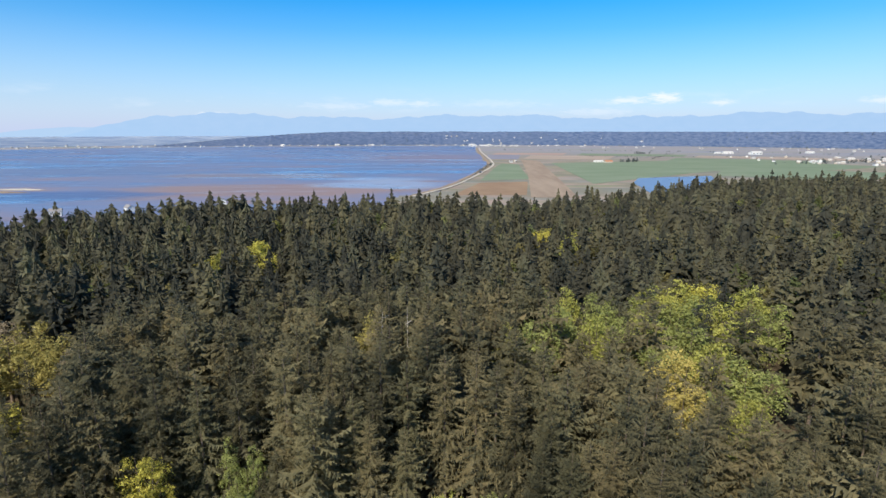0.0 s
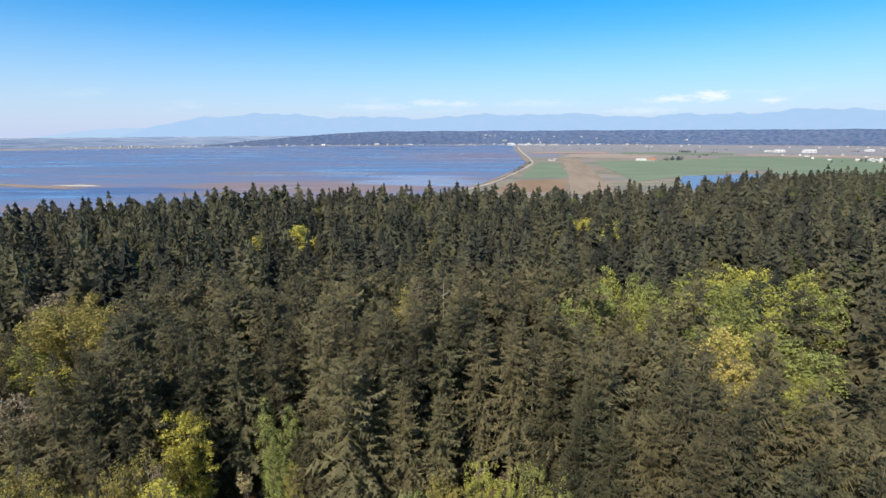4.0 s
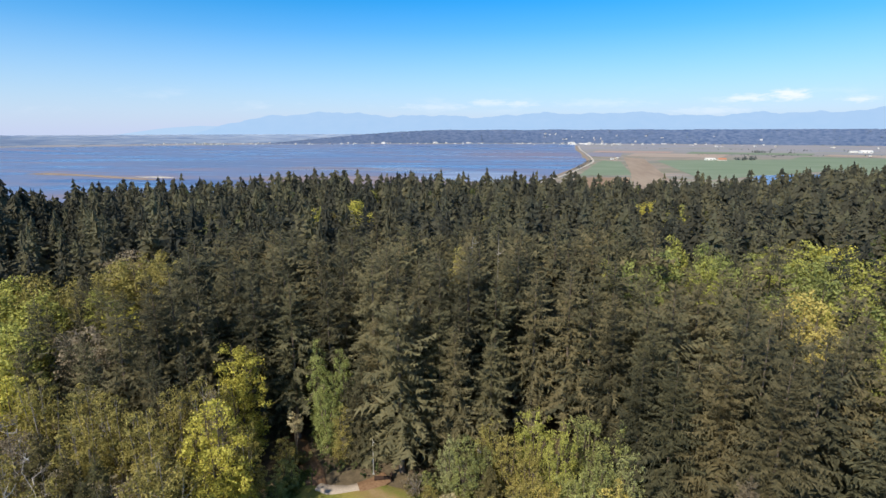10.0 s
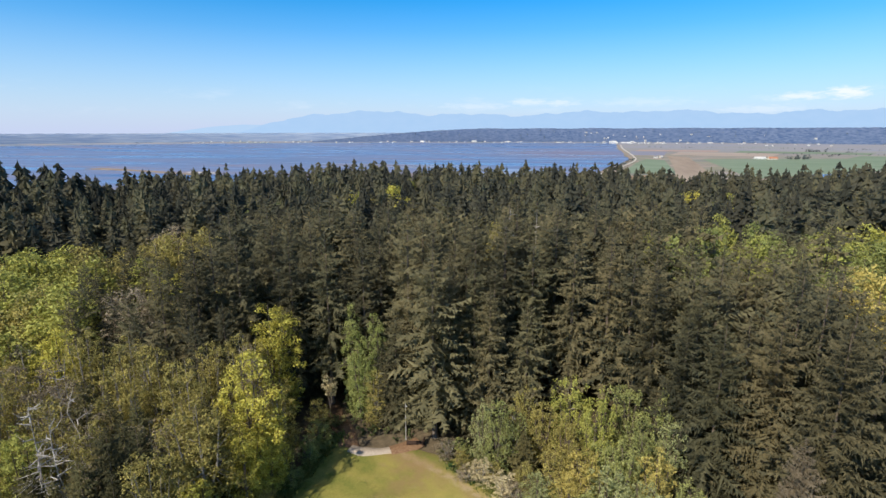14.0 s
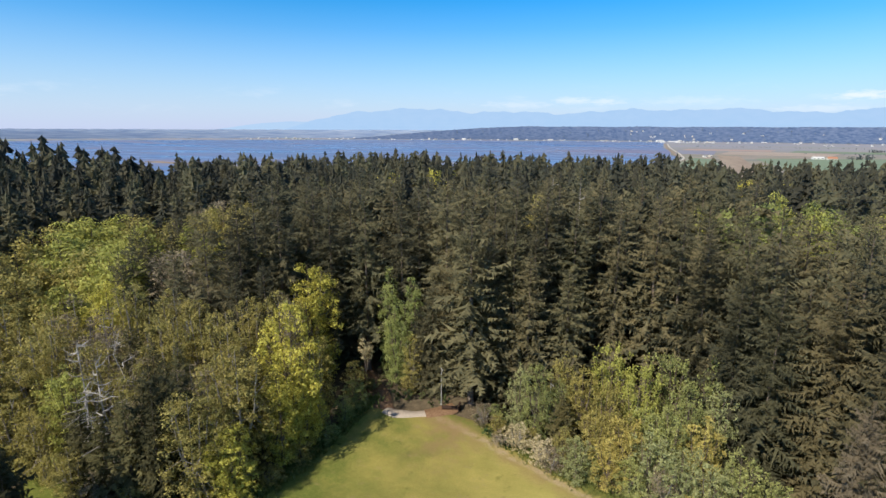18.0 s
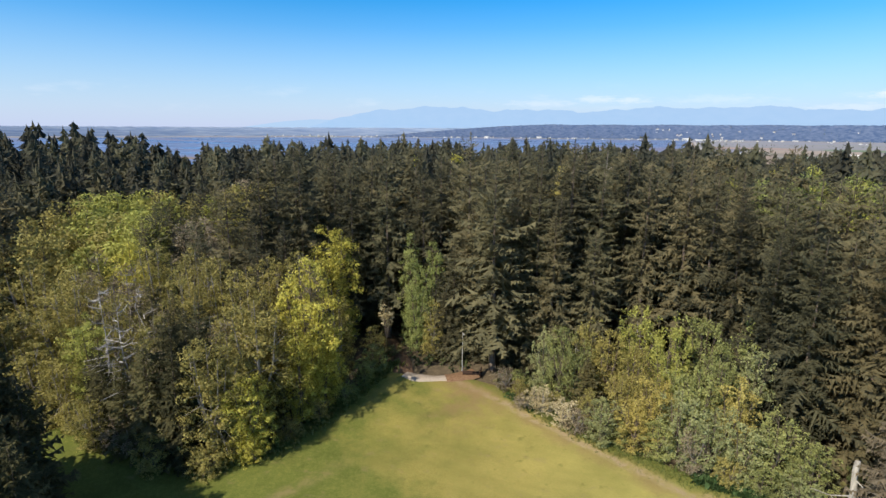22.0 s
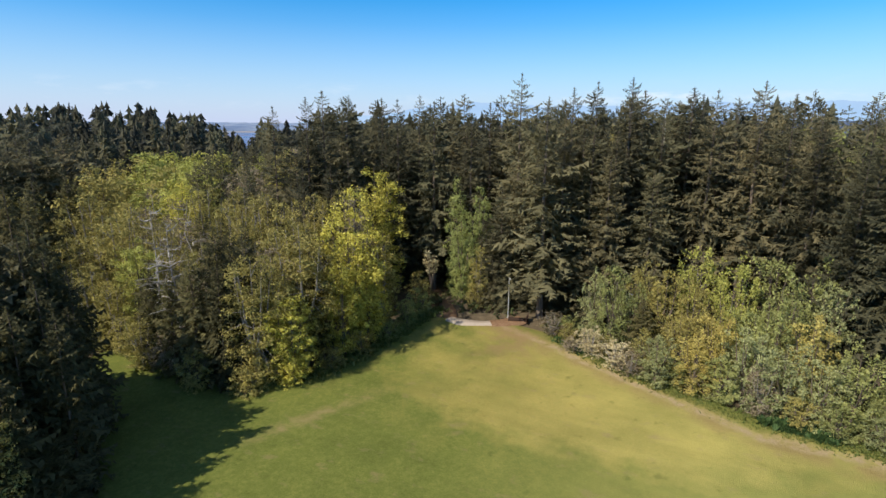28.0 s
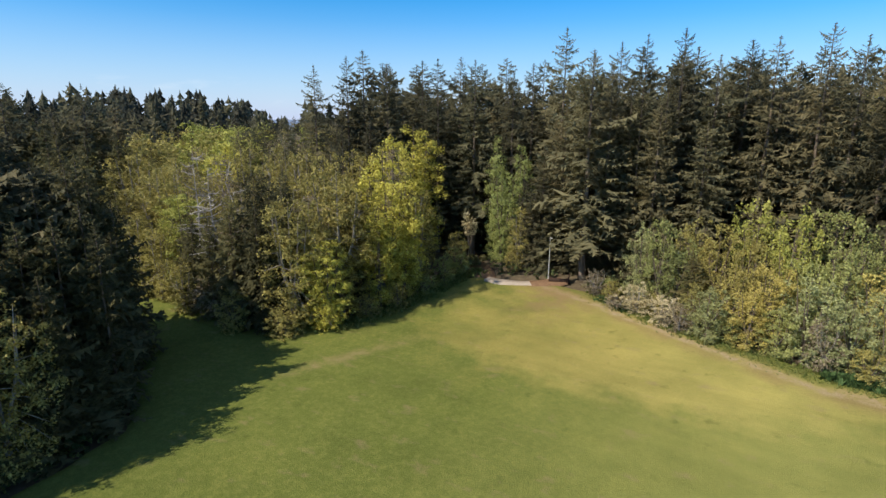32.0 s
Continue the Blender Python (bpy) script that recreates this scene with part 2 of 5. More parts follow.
M_BARK = bark("fir_bark", (0.07, 0.052, 0.04), (0.25, 0.20, 0.16))
M_BARK_PALE = bark("pale_bark", (0.15, 0.13, 0.11), (0.42, 0.39, 0.35))
M_DEAD = bark("dead_wood", (0.25, 0.23, 0.20), (0.56, 0.53, 0.48))


def ground_material():
    m = Mat("ground_soil", 0.95, 0, 0.1)
    fine, wide = m.noise(0.9, 8, 0.65), m.noise(0.012, 5, 0.6)
    floor = m.ramp(fine, [(0.3, (0.075, 0.06, 0.04)), (0.7, (0.16, 0.125, 0.08))])
    strip = m.noise(1.0, 4, 0.5, m.position((0.0012, 0.0062, 0.004)))
    land = m.ramp(strip, [(0.32, (0.23, 0.19, 0.18)), (0.42, (0.35, 0.275, 0.245)), (0.48, (0.21, 0.235, 0.15)), (0.53, (0.34, 0.265, 0.235)), (0.58, (0.25, 0.25, 0.23)), (0.68, (0.18, 0.20, 0.18))])
    land = m.mix(m.span(wide, 0.35, 0.7), land, (0.20, 0.19, 0.15))
    sep = m.node("ShaderNodeSeparateXYZ")
    m.link(m.position(), sep.inputs[0])
    low = m.span(sep.outputs[2], -50.0, -55.0)
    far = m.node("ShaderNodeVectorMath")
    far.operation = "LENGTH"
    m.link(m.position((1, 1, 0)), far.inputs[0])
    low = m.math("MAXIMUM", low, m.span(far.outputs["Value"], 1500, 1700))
    # distance haze painted in: the plain turns blue-grey between 2.6 and 3.9 km
    hazy_marsh = m.ramp(m.noise(1.0, 5, 0.6, m.position((0.0016, 0.006, 0.004))), [(0.33, (0.19, 0.225, 0.28)), (0.45, (0.25, 0.26, 0.30)), (0.55, (0.27, 0.26, 0.28)), (0.66, (0.225, 0.26, 0.25))])
    land = m.mix(m.span(far.outputs["Value"], 2600, 3900), land, hazy_marsh)
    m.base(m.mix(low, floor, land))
    b = m.node("ShaderNodeBump", Distance=0.1)
    m.link(fine, b.inputs["Height"])
    m.link(m.math("MULTIPLY", m.math("SUBTRACT", 1.0, low), 0.5), b.inputs["Strength"])
    m.link(b.outputs[0], m.bsdf.inputs["Normal"])
    return m.mat


def meadow_material():
    m = Mat("meadow_grass", 0.95, 0, 0.12)
    fine = m.noise(7.0, 6, 0.7)
    mid = m.noise(0.22, 5, 0.6)
    big = m.noise(0.045, 3, 0.5)
    sep = m.node("ShaderNodeSeparateXYZ")
    m.link(m.position(), sep.inputs[0])
    x, y = sep.outputs[0], sep.outputs[1]
    # the dry, sun-bleached upper side of the meadow, against the mown green near its middle
    bend = m.math("ADD", m.math("MULTIPLY", m.math("MAXIMUM", m.math("SUBTRACT", x, 2.0), 0.0), 0.62), m.math("MULTIPLY", m.math("MAXIMUM", m.math("SUBTRACT", -16.0, x), 0.0), 0.25))
    edge = m.math("ADD", m.math("SUBTRACT", m.math("SUBTRACT", y, 52.3), bend), m.math("MULTIPLY", m.math("SUBTRACT", mid, 0.5), 14.0))
    edge = m.math("ADD", edge, m.math("MULTIPLY", m.math("SUBTRACT", big, 0.5), 10.0))
    dry = m.math("MULTIPLY", m.span(edge, -2.0, 2.4), m.span(m.math("ADD", x, m.math("MULTIPLY", big, 14.0)), -31.0, -6.0))
    green = m.ramp(fine, [(0.2, (0.074, 0.094, 0.019)), (0.55, (0.132, 0.156, 0.034)), (0.85, (0.203, 0.220, 0.058))])
    straw = m.ramp(fine, [(0.2, (0.26, 0.210, 0.058)), (0.55, (0.390, 0.312, 0.094)), (0.85, (0.52, 0.412, 0.15))])
    half = m.mix(m.span(mid, 0.40, 0.60), green, straw)
    col = m.mix(m.math("MULTIPLY", m.span(edge, -10.0, 18.0), 0.5), green, half)
    col = m.mix(m.math("MULTIPLY", dry, 0.8), col, straw)
    col = m.mix(m.math("MULTIPLY", m.span(x, -22.0, 4.0), 0.46), col, (0.38, 0.365, 0.11))
    mow = m.noise(1.0, 3, 0.5, m.position((0.10, 0.55, 1.0)))
    col = m.mix(m.math("MULTIPLY", m.span(mow, 0.4, 0.65), 0.13), col, (0.06, 0.085, 0.016))
    tuft = m.noise(1.7, 5, 0.7)
    col = m.mix(m.math("MULTIPLY", m.span(tuft, 0.45, 0.7), 0.38), col, (0.26, 0.255, 0.07))
    cloud = m.noise(0.13, 4, 0.6)
    col = m.mix(1.0, col, m.ramp(cloud, [(0.3, (0.84, 0.86, 0.84)), (0.5, (1.0, 1.0, 1.0)), (0.7, (1.16, 1.12, 1.12))]), "MULTIPLY")
    clover = m.span(m.noise(0.6, 3), 0.62, 0.75)
    col = m.mix(m.math("MULTIPLY", clover, 0.35), col, (0.05, 0.075, 0.015))
    bare = m.span(m.noise(0.33, 5, 0.65, m.position((1, 1.6, 1))), 0.58, 0.72)
    col = m.mix(m.math("MULTIPLY", bare, 0.45), col, (0.27, 0.20, 0.11))
    # a trodden path along the bushes, and bare soil where it leaves the gravel
    line = m.math("MAXIMUM", m.math("SUBTRACT", 64.7, m.math("MULTIPLY", m.math("SUBTRACT", x, 8.0), 0.03)), m.math("SUBTRACT", 64.7, m.math("MULTIPLY", m.math("SUBTRACT", x, 8.0), 0.455)))
    off = m.math("ADD", m.math("SUBTRACT", y, line), m.math("MULTIPLY", m.math("SUBTRACT", m.noise(0.3, 3), 0.5), 2.6))
    col = m.mix(m.math("MULTIPLY", m.span(off, 0.5, 1.7), 0.75), col, green)
    worn = m.math("MULTIPLY", m.span(m.math("ABSOLUTE", m.math("ADD", off, 0.8)), 3.0, 0.4), m.span(m.noise(0.22, 4, 0.6), 0.3, 0.55))
    col = m.mix(m.math("MULTIPLY", worn, 0.75), col, m.ramp(fine, [(0.3, (0.19, 0.135, 0.055)), (0.7, (0.30, 0.22, 0.10))]))
    tread = m.span(m.math("ABSOLUTE", off), 1.1, 0.25)
    tread = m.math("MULTIPLY", tread, m.span(m.noise(0.8, 5, 0.65), 0.38, 0.56))
    col = m.mix(m.math("MULTIPLY", tread, 0.9), col, m.ramp(fine, [(0.3, (0.26, 0.19, 0.10)), (0.7, (0.44, 0.35, 0.22))]))
    spot = m.node("ShaderNodeVectorMath")
    spot.operation = "DISTANCE"
    m.link(m.position((1, 0.55, 0)), spot.inputs[0])
    spot.inputs[1].default_value = (-25.0, 42.4, 0)
    worn = m.math("MULTIPLY", m.span(spot.outputs["Value"], 7.5, 2.0), m.span(m.noise(0.4, 5, 0.6), 0.40, 0.60))
    col = m.mix(m.math("MULTIPLY", worn, 0.6), col, (0.25, 0.165, 0.085))
    # a dry, trodden strip along the trees on the shaded side
    strip = m.math("ADD", m.math("SUBTRACT", x, m.math("ADD", m.math("MULTIPLY", m.math("SUBTRACT", y, 43.0), 0.43), -40.2)), m.math("MULTIPLY", m.math("SUBTRACT", m.noise(0.35, 3), 0.5), 2.4))
    strip = m.math("MULTIPLY", m.span(m.math("ABSOLUTE", strip), 1.7, 0.3), m.math("MULTIPLY", m.span(y, 36.0, 43.0), m.span(y, 58.0, 48.0)))
    strip = m.math("MULTIPLY", strip, m.span(m.noise(0.5, 5, 0.65), 0.36, 0.60))
    col = m.mix(m.math("MULTIPLY", strip, 0.5), col, (0.33, 0.245, 0.125))
    m.base(col)
    m.bump(fine, 0.7, 0.12)
    return m.mat


def mud_material():
    """Tidal flats: wet mud, with thin films of water; the mirrored sky is also painted in as blue."""
    m = Mat("tidal_mud", 0.5, 0, 0.5)
    # long tongues that lie along the shore
    g = m.noise(1.0, 8, 0.62, m.position((0.0014, 0.0062, 0.003)))
    h = m.noise(1.0, 6, 0.6, m.position((0.007, 0.02, 0.01)))
    wet = m.math("ADD", m.math("MULTIPLY", g, 0.75), m.math("MULTIPLY", h, 0.25))
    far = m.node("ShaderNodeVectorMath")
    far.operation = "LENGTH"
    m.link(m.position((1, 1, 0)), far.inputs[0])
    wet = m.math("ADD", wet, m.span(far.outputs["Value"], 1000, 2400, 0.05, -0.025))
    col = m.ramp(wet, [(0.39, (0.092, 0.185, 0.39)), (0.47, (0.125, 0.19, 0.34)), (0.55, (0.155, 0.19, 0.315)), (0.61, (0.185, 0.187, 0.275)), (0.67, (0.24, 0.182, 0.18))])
    # brown banks, a purple far flat, a film painted sky-bright by the dike and a deep channel: centre, half widths,
    # colour
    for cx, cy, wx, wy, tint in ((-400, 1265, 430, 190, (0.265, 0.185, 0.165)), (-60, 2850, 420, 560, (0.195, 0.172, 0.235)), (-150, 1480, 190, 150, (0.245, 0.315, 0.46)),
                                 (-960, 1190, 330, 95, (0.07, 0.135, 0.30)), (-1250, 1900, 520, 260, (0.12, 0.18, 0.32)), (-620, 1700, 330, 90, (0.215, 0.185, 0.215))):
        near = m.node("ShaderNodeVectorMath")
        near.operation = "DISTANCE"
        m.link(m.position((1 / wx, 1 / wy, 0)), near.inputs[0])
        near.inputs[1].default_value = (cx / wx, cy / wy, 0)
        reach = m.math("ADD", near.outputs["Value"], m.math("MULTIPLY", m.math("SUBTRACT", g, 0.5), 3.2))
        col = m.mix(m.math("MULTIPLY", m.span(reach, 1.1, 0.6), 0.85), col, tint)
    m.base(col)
    r = m.span(wet, 0.40, 0.50, 0.22, 0.65)
    m.link(r, m.bsdf.inputs["Roughness"])
    return m.mat


def water_material():
    m = Mat("pond_water", 0.25, 0, 0.15)
    n = m.noise(0.05, 4)
    m.base(m.mix(n, (0.12, 0.155, 0.265), (0.145, 0.18, 0.29)))
    m.bump(m.noise(0.6, 3), 0.15, 0.1)
    return m.mat


def field(name, a, b, scale=(0.01, 0.01, 0.01)):
    m = Mat(name, 0.95, 0, 0.1)
    n = m.noise(1.0, 6, 0.65, m.position(scale))
    m.base(m.ramp(n, [(0.3, a), (0.7, b)]))
    m.bump(n, 0.3, 0.3)
    return m.mat


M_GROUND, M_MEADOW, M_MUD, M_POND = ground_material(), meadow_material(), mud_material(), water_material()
# crop green greyed, with distance haze mixed into the colour
M_FIELD_GREEN = field("green_crop", (0.145, 0.205, 0.13), (0.215, 0.26, 0.19), (0.004, 0.014, 0.01))
M_FIELD_PLOUGH = field("ploughed_soil", (0.24, 0.185, 0.145), (0.34, 0.275, 0.215), (0.03, 0.004, 0.01))
M_FIELD_RED = field("reddish_stubble", (0.24, 0.165, 0.115), (0.31, 0.225, 0.15), (0.01, 0.01, 0.01))
M_FIELD_TAN = field("fallow_soil", (0.31, 0.255, 0.215), (0.39, 0.325, 0.275), (0.004, 0.016, 0.01))
M_FIELD_PINK = field("pinkish_fallow_soil", (0.32, 0.235, 0.21), (0.40, 0.305, 0.27), (0.004, 0.016, 0.01))
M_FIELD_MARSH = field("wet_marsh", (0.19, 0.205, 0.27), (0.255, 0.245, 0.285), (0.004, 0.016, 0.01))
M_GRAVEL = field("pale_gravel", (0.31, 0.26, 0.21), (0.46, 0.39, 0.32), (3, 3, 3))
M_DIRT = field("reddish_dirt", (0.15, 0.085, 0.05), (0.27, 0.17, 0.10), (2, 2, 2))
M_SAND = field("pale_sand", (0.48, 0.44, 0.37), (0.62, 0.58, 0.50), (0.01, 0.02, 0.01))
M_ROAD = field("pale_road_gravel", (0.42, 0.39, 0.34), (0.55, 0.51, 0.45), (0.05, 0.05, 0.05))
M_WHITE = plain("white_paint", (0.72, 0.72, 0.70), 0.5, 0.08, 1.5)
M_ROOF = plain("pale_metal_roof", (0.62, 0.61, 0.59), 0.45, 0.15, 0.8)
M_ROOF_RED = plain("rust_red_roof", (0.42, 0.20, 0.12), 0.6, 0.2, 0.8)
M_ROOF_GREY = plain("grey_shingle", (0.26, 0.25, 0.25), 0.8, 0.25, 1.5)
M_WALL = plain("cream_siding", (0.55, 0.50, 0.43), 0.7, 0.12, 1.2)
M_STEEL = plain("galvanised_steel", (0.62, 0.63, 0.64), 0.4, 0.12, 4.0, 0.6)
M_DARKWOOD = plain("dark_rotten_wood", (0.045, 0.026, 0.018), 0.9, 0.5, 6.0)
M_GLASS = plain("dark_window_glass", (0.03, 0.04, 0.05), 0.1, 0.2, 2.0)


# Far land: the blue of the haze goes straight into the base colour.
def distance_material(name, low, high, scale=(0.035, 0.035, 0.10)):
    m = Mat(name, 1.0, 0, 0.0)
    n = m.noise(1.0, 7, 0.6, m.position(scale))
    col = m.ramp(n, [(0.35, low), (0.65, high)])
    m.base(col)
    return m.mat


M_RIDGE = distance_material("haze_blue_ridge", (0.055, 0.092, 0.18), (0.125, 0.162, 0.25))
def haze_glow(name, low, high):
    """Mountains so far off that haze hides their shading: an even glow stands in for it."""
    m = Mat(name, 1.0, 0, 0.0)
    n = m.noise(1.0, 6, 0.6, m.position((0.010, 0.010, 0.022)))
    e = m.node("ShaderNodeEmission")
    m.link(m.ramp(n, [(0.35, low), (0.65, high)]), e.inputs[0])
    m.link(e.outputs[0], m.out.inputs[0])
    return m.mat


M_MOUNT = haze_glow("distant_mountains", (0.362, 0.54, 0.785), (0.38, 0.553, 0.793))
M_MOUNT_FAR = haze_glow("faint_mountains", (0.40, 0.565, 0.785), (0.415, 0.575, 0.79))



# ---- helpers for building ----
def mesh_from(name, verts, tris, material, tone=None, quads=None):
    """A mesh from numpy arrays; all faces are triangles, or quads where given."""
    faces = quads if quads is not None else tris
    k = faces.shape[1]
    me = bpy.data.meshes.new(name)
    me.vertices.add(len(verts))
    me.vertices.foreach_set("co", np.ascontiguousarray(verts, np.float32).ravel())
    me.loops.add(faces.size)
    me.loops.foreach_set("vertex_index", np.ascontiguousarray(faces, np.int32).ravel())
    me.polygons.add(len(faces))
    me.polygons.foreach_set("loop_start", np.arange(0, faces.size, k, dtype=np.int32))
    me.polygons.foreach_set("loop_total", np.full(len(faces), k, np.int32))
    if tone is not None:
        at = me.attributes.new("tone", "FLOAT", "POINT")
        at.data.foreach_set("value", np.ascontiguousarray(tone, np.float32))
    me.materials.append(material)
    me.update(calc_edges=True)
    me.validate()
    return me


def part(name, me, parent, label=""):
    ob = new(name, me)
    ob.parent = parent
    return tagged(ob, label=label)


def bm_mesh(name, bm, material):
    me = bpy.data.meshes.new(name)
    bm.to_mesh(me)
    bm.free()
    me.materials.append(material)
    return me


def smooth(a, b, v):
    t = np.clip((v - a) / (b - a), 0, 1)
    return t * t * (3 - 2 * t)


# ---- the lie of the land ----
SEA = -57.0
_AZ = [-180, -80, -45, -25, -12, 5, 12, 20, 28, 40, 60, 180]
_EDGE = [460, 420, 440, 460, 445, 445, 500, 640, 800, 840, 600, 460]
_TIP = [-10, -10, -10, -9, -9, -10, -14, -17, -14, -3, -6, -10]     # ground height at the plateau's edge


def low_ground(r):
    """Sea level; beyond 3.5 km the plain is drawn together, so that its far end fits before the mountains."""
    q = np.clip((r - 3500) / 1300, 0, 0.9846)
    d = np.where(r > 3500, 3500 - 1300 * np.log(1 - q), r)
    return np.where(r > 3500, 65 - r * 122 / np.maximum(d, 1), SEA)


def ground_z(x, y):
    x, y = np.asarray(x, float), np.asarray(y, float)
    r = np.hypot(x, y)
    az = np.degrees(np.arctan2(x, y))
    edge, tip = np.interp(az, _AZ, _EDGE), np.interp(az, _AZ, _TIP)
    top = tip * np.clip((r - 150) / (edge - 150), 0, None)
    top = np.where(r > edge, tip, top)
    w = smooth(edge, edge + 320, r)
    z = top * (1 - w) + low_ground(r) * w
    z = z + 1.0 * smooth(60, 84, y) * (1 - smooth(150, 250, r)) * (np.abs(az) < 90)
    z = z + 0.9 * np.exp(-(((x + 25) / 6) ** 2 + ((y - 90) / 4.5) ** 2))
    return z


SHORE_R = [0, 900, 1155, 1300, 1620, 1985, 2414, 3000, 4000, 4400, 4850]
SHORE_AZ = [-9, -8, -5.1, 0.3, 2.8, 4.5, 4.8, 4.0, 3.7, 3.6, 3.6]


def shore(r):
    return np.interp(r, SHORE_R, SHORE_AZ)


def polar(name, radii, angles, height, material, label, closed=False):
    rr, aa = np.meshgrid(radii, np.radians(angles), indexing="ij")
    x, y = rr * np.sin(aa), rr * np.cos(aa)
    v = np.stack([x, y, height(x, y, rr, np.degrees(aa))], -1).reshape(-1, 3)
    n, m = len(radii), len(angles)
    i, j = np.meshgrid(np.arange(n - 1), np.arange(m if closed else m - 1), indexing="ij")
    k = (j + 1) % m
    q = np.stack([i * m + j, i * m + k, (i + 1) * m + k, (i + 1) * m + j], -1).reshape(-1, 4)
    q = q[:, ::-1]
    me = mesh_from(name, v, None, material, quads=q)
    me.polygons.foreach_set("use_smooth", np.ones(len(q), bool))
    return tagged(new(name, me), label=label, category=name.split("_")[0], kind="structure")


def ground_height(x, y, r, az):
    z = ground_z(x, y)
    bay = smooth(0.0, 0.35, shore(r) - az) * (az > -100) * smooth(860, 940, r) * (1 - smooth(4440, 4500, r + 0.9 * az + 20))
    under = (r < 100) * (y < 83)
    return z - 2.5 * bay - 0.25 * under


_radii = np.concatenate([[0.5], np.arange(6, 160, 6), np.arange(160, 520, 14), np.arange(520, 1200, 34), np.geomspace(1200, 3500, 34), np.linspace(3560, 4788, 40)])
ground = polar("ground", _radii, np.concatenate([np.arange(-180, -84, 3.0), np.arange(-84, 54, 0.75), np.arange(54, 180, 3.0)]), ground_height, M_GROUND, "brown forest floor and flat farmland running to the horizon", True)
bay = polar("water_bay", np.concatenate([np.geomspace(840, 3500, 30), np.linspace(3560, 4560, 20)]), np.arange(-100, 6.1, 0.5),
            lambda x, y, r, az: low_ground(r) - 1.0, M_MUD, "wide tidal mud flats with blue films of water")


def ridge(name, radius, depth, az0, az1, profile, material, label, step=0.12):
    """A far range: a slope that faces the viewer and one behind it."""
    az = np.arange(az0, az1, step)
    h = np.array([profile(a) for a in az])
    rows = []
    base = float(low_ground(radius)) - 3.0
    for f, k in ((0.0, 0.0), (0.35, 0.5), (0.7, 0.82), (1.0, 1.0), (1.5, 1.0)):
        rr = radius + depth * f
        a = np.radians(az)
        jit = np.array([noise.noise((x * 0.9, f * 7, 3.1)) for x in az]) * 0.16 * (0 < f < 1)
        rows.append(np.stack([rr * np.sin(a), rr * np.cos(a), base + (h - base) * (k + jit * 0.6)], -1))
    v = np.concatenate(rows)
    m = len(az)
    i, j = np.meshgrid(np.arange(4), np.arange(m - 1), indexing="ij")
    q = np.stack([i * m + j, i * m + j + 1, (i + 1) * m + j + 1, (i + 1) * m + j], -1).reshape(-1, 4)[:, ::-1]
    return tagged(new(name, mesh_from(name, v, None, material, quads=q)), label=label, category="backdrop", kind="structure")


def woods_profile(a):
    s = float(smooth(-31, -9, a)) ** 0.7
    return -44 + 118 * s + 5 * s * noise.noise((a * 0.35, 0, 0)) + 3.5 * noise.noise((a * 3.1, 1, 0)) + 2.5 * noise.noise((a * 9, 2, 0))


def mount_profile(a):
    s = float(smooth(-40, -26, a))
    crest = 13 * math.sin(a * 0.24 + 0.5) + 9 * math.sin(a * 0.61 + 2.0) + 6 * math.sin(a * 1.33 + 1.0) + 4 * math.sin(a * 2.9) + 6 * noise.noise((a * 1.7, 0.3, 0)) + 3 * noise.noise((a * 5.1, 1.3, 0))
    return -10 + s * (214 + crest)


def faint_profile(a):
    return 8 + float(smooth(-46, -34, a) * (1 - smooth(-29, -14, a))) * (97 + 40 * noise.fractal((a * 0.06 + 9.1, 0.7, 0), 0.9, 2.0, 4))


# shore land paled and blued, so the haze sits in its colour
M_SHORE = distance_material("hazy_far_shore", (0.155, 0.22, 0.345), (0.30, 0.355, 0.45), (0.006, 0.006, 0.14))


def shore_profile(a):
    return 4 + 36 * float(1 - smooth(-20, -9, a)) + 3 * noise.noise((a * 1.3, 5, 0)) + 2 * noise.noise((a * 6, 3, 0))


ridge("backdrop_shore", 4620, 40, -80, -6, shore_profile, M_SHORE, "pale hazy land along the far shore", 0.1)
ridge("backdrop_woods", 4520, 60, -80, 60, woods_profile, M_RIDGE, "wooded ridge across the plain, its haze painted in blue", 0.08)
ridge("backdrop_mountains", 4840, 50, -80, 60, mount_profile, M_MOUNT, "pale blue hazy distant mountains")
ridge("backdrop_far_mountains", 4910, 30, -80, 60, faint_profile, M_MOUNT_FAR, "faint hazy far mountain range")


def sheet(name, corners, material, label, lift=0.5, cat="field"):
    """A flat piece of the plain, a little above the ground, with bevelled sides."""
    bm = bmesh.new()
    vs = [bm.verts.new((x, y, float(low_ground(np.hypot(x, y))) + lift)) for x, y in corners]
    f = bm.faces.new(vs)
    if f.normal.z < 0:
        f.normal_flip()
    out = bmesh.ops.extrude_face_region(bm, geom=[f])
    for v in out["geom"]:
        if isinstance(v, bmesh.types.BMVert):
            v.co.z += 0.05
    bmesh.ops.recalc_face_normals(bm, faces=bm.faces)
    return tagged(new(name, bm_mesh(name, bm, material)), label=label, category=cat, kind="structure")


sheet("field_near_dike", [(107, 1525), (255, 1561), (317, 2245), (260, 2323), (215, 2150)], M_FIELD_GREEN, "bright green crop field beside the dike road")
sheet("field_ploughed", [(189, 1131), (290, 1131), (341, 1561), (450, 2495), (384, 2643), (275, 1723)], M_FIELD_PLOUGH, "pale brown ploughed field", 0.7)
sheet("field_stubble", [(20, 1172), (186, 1172), (238, 1491), (102, 1458)], M_FIELD_RED, "reddish brown stubble field")
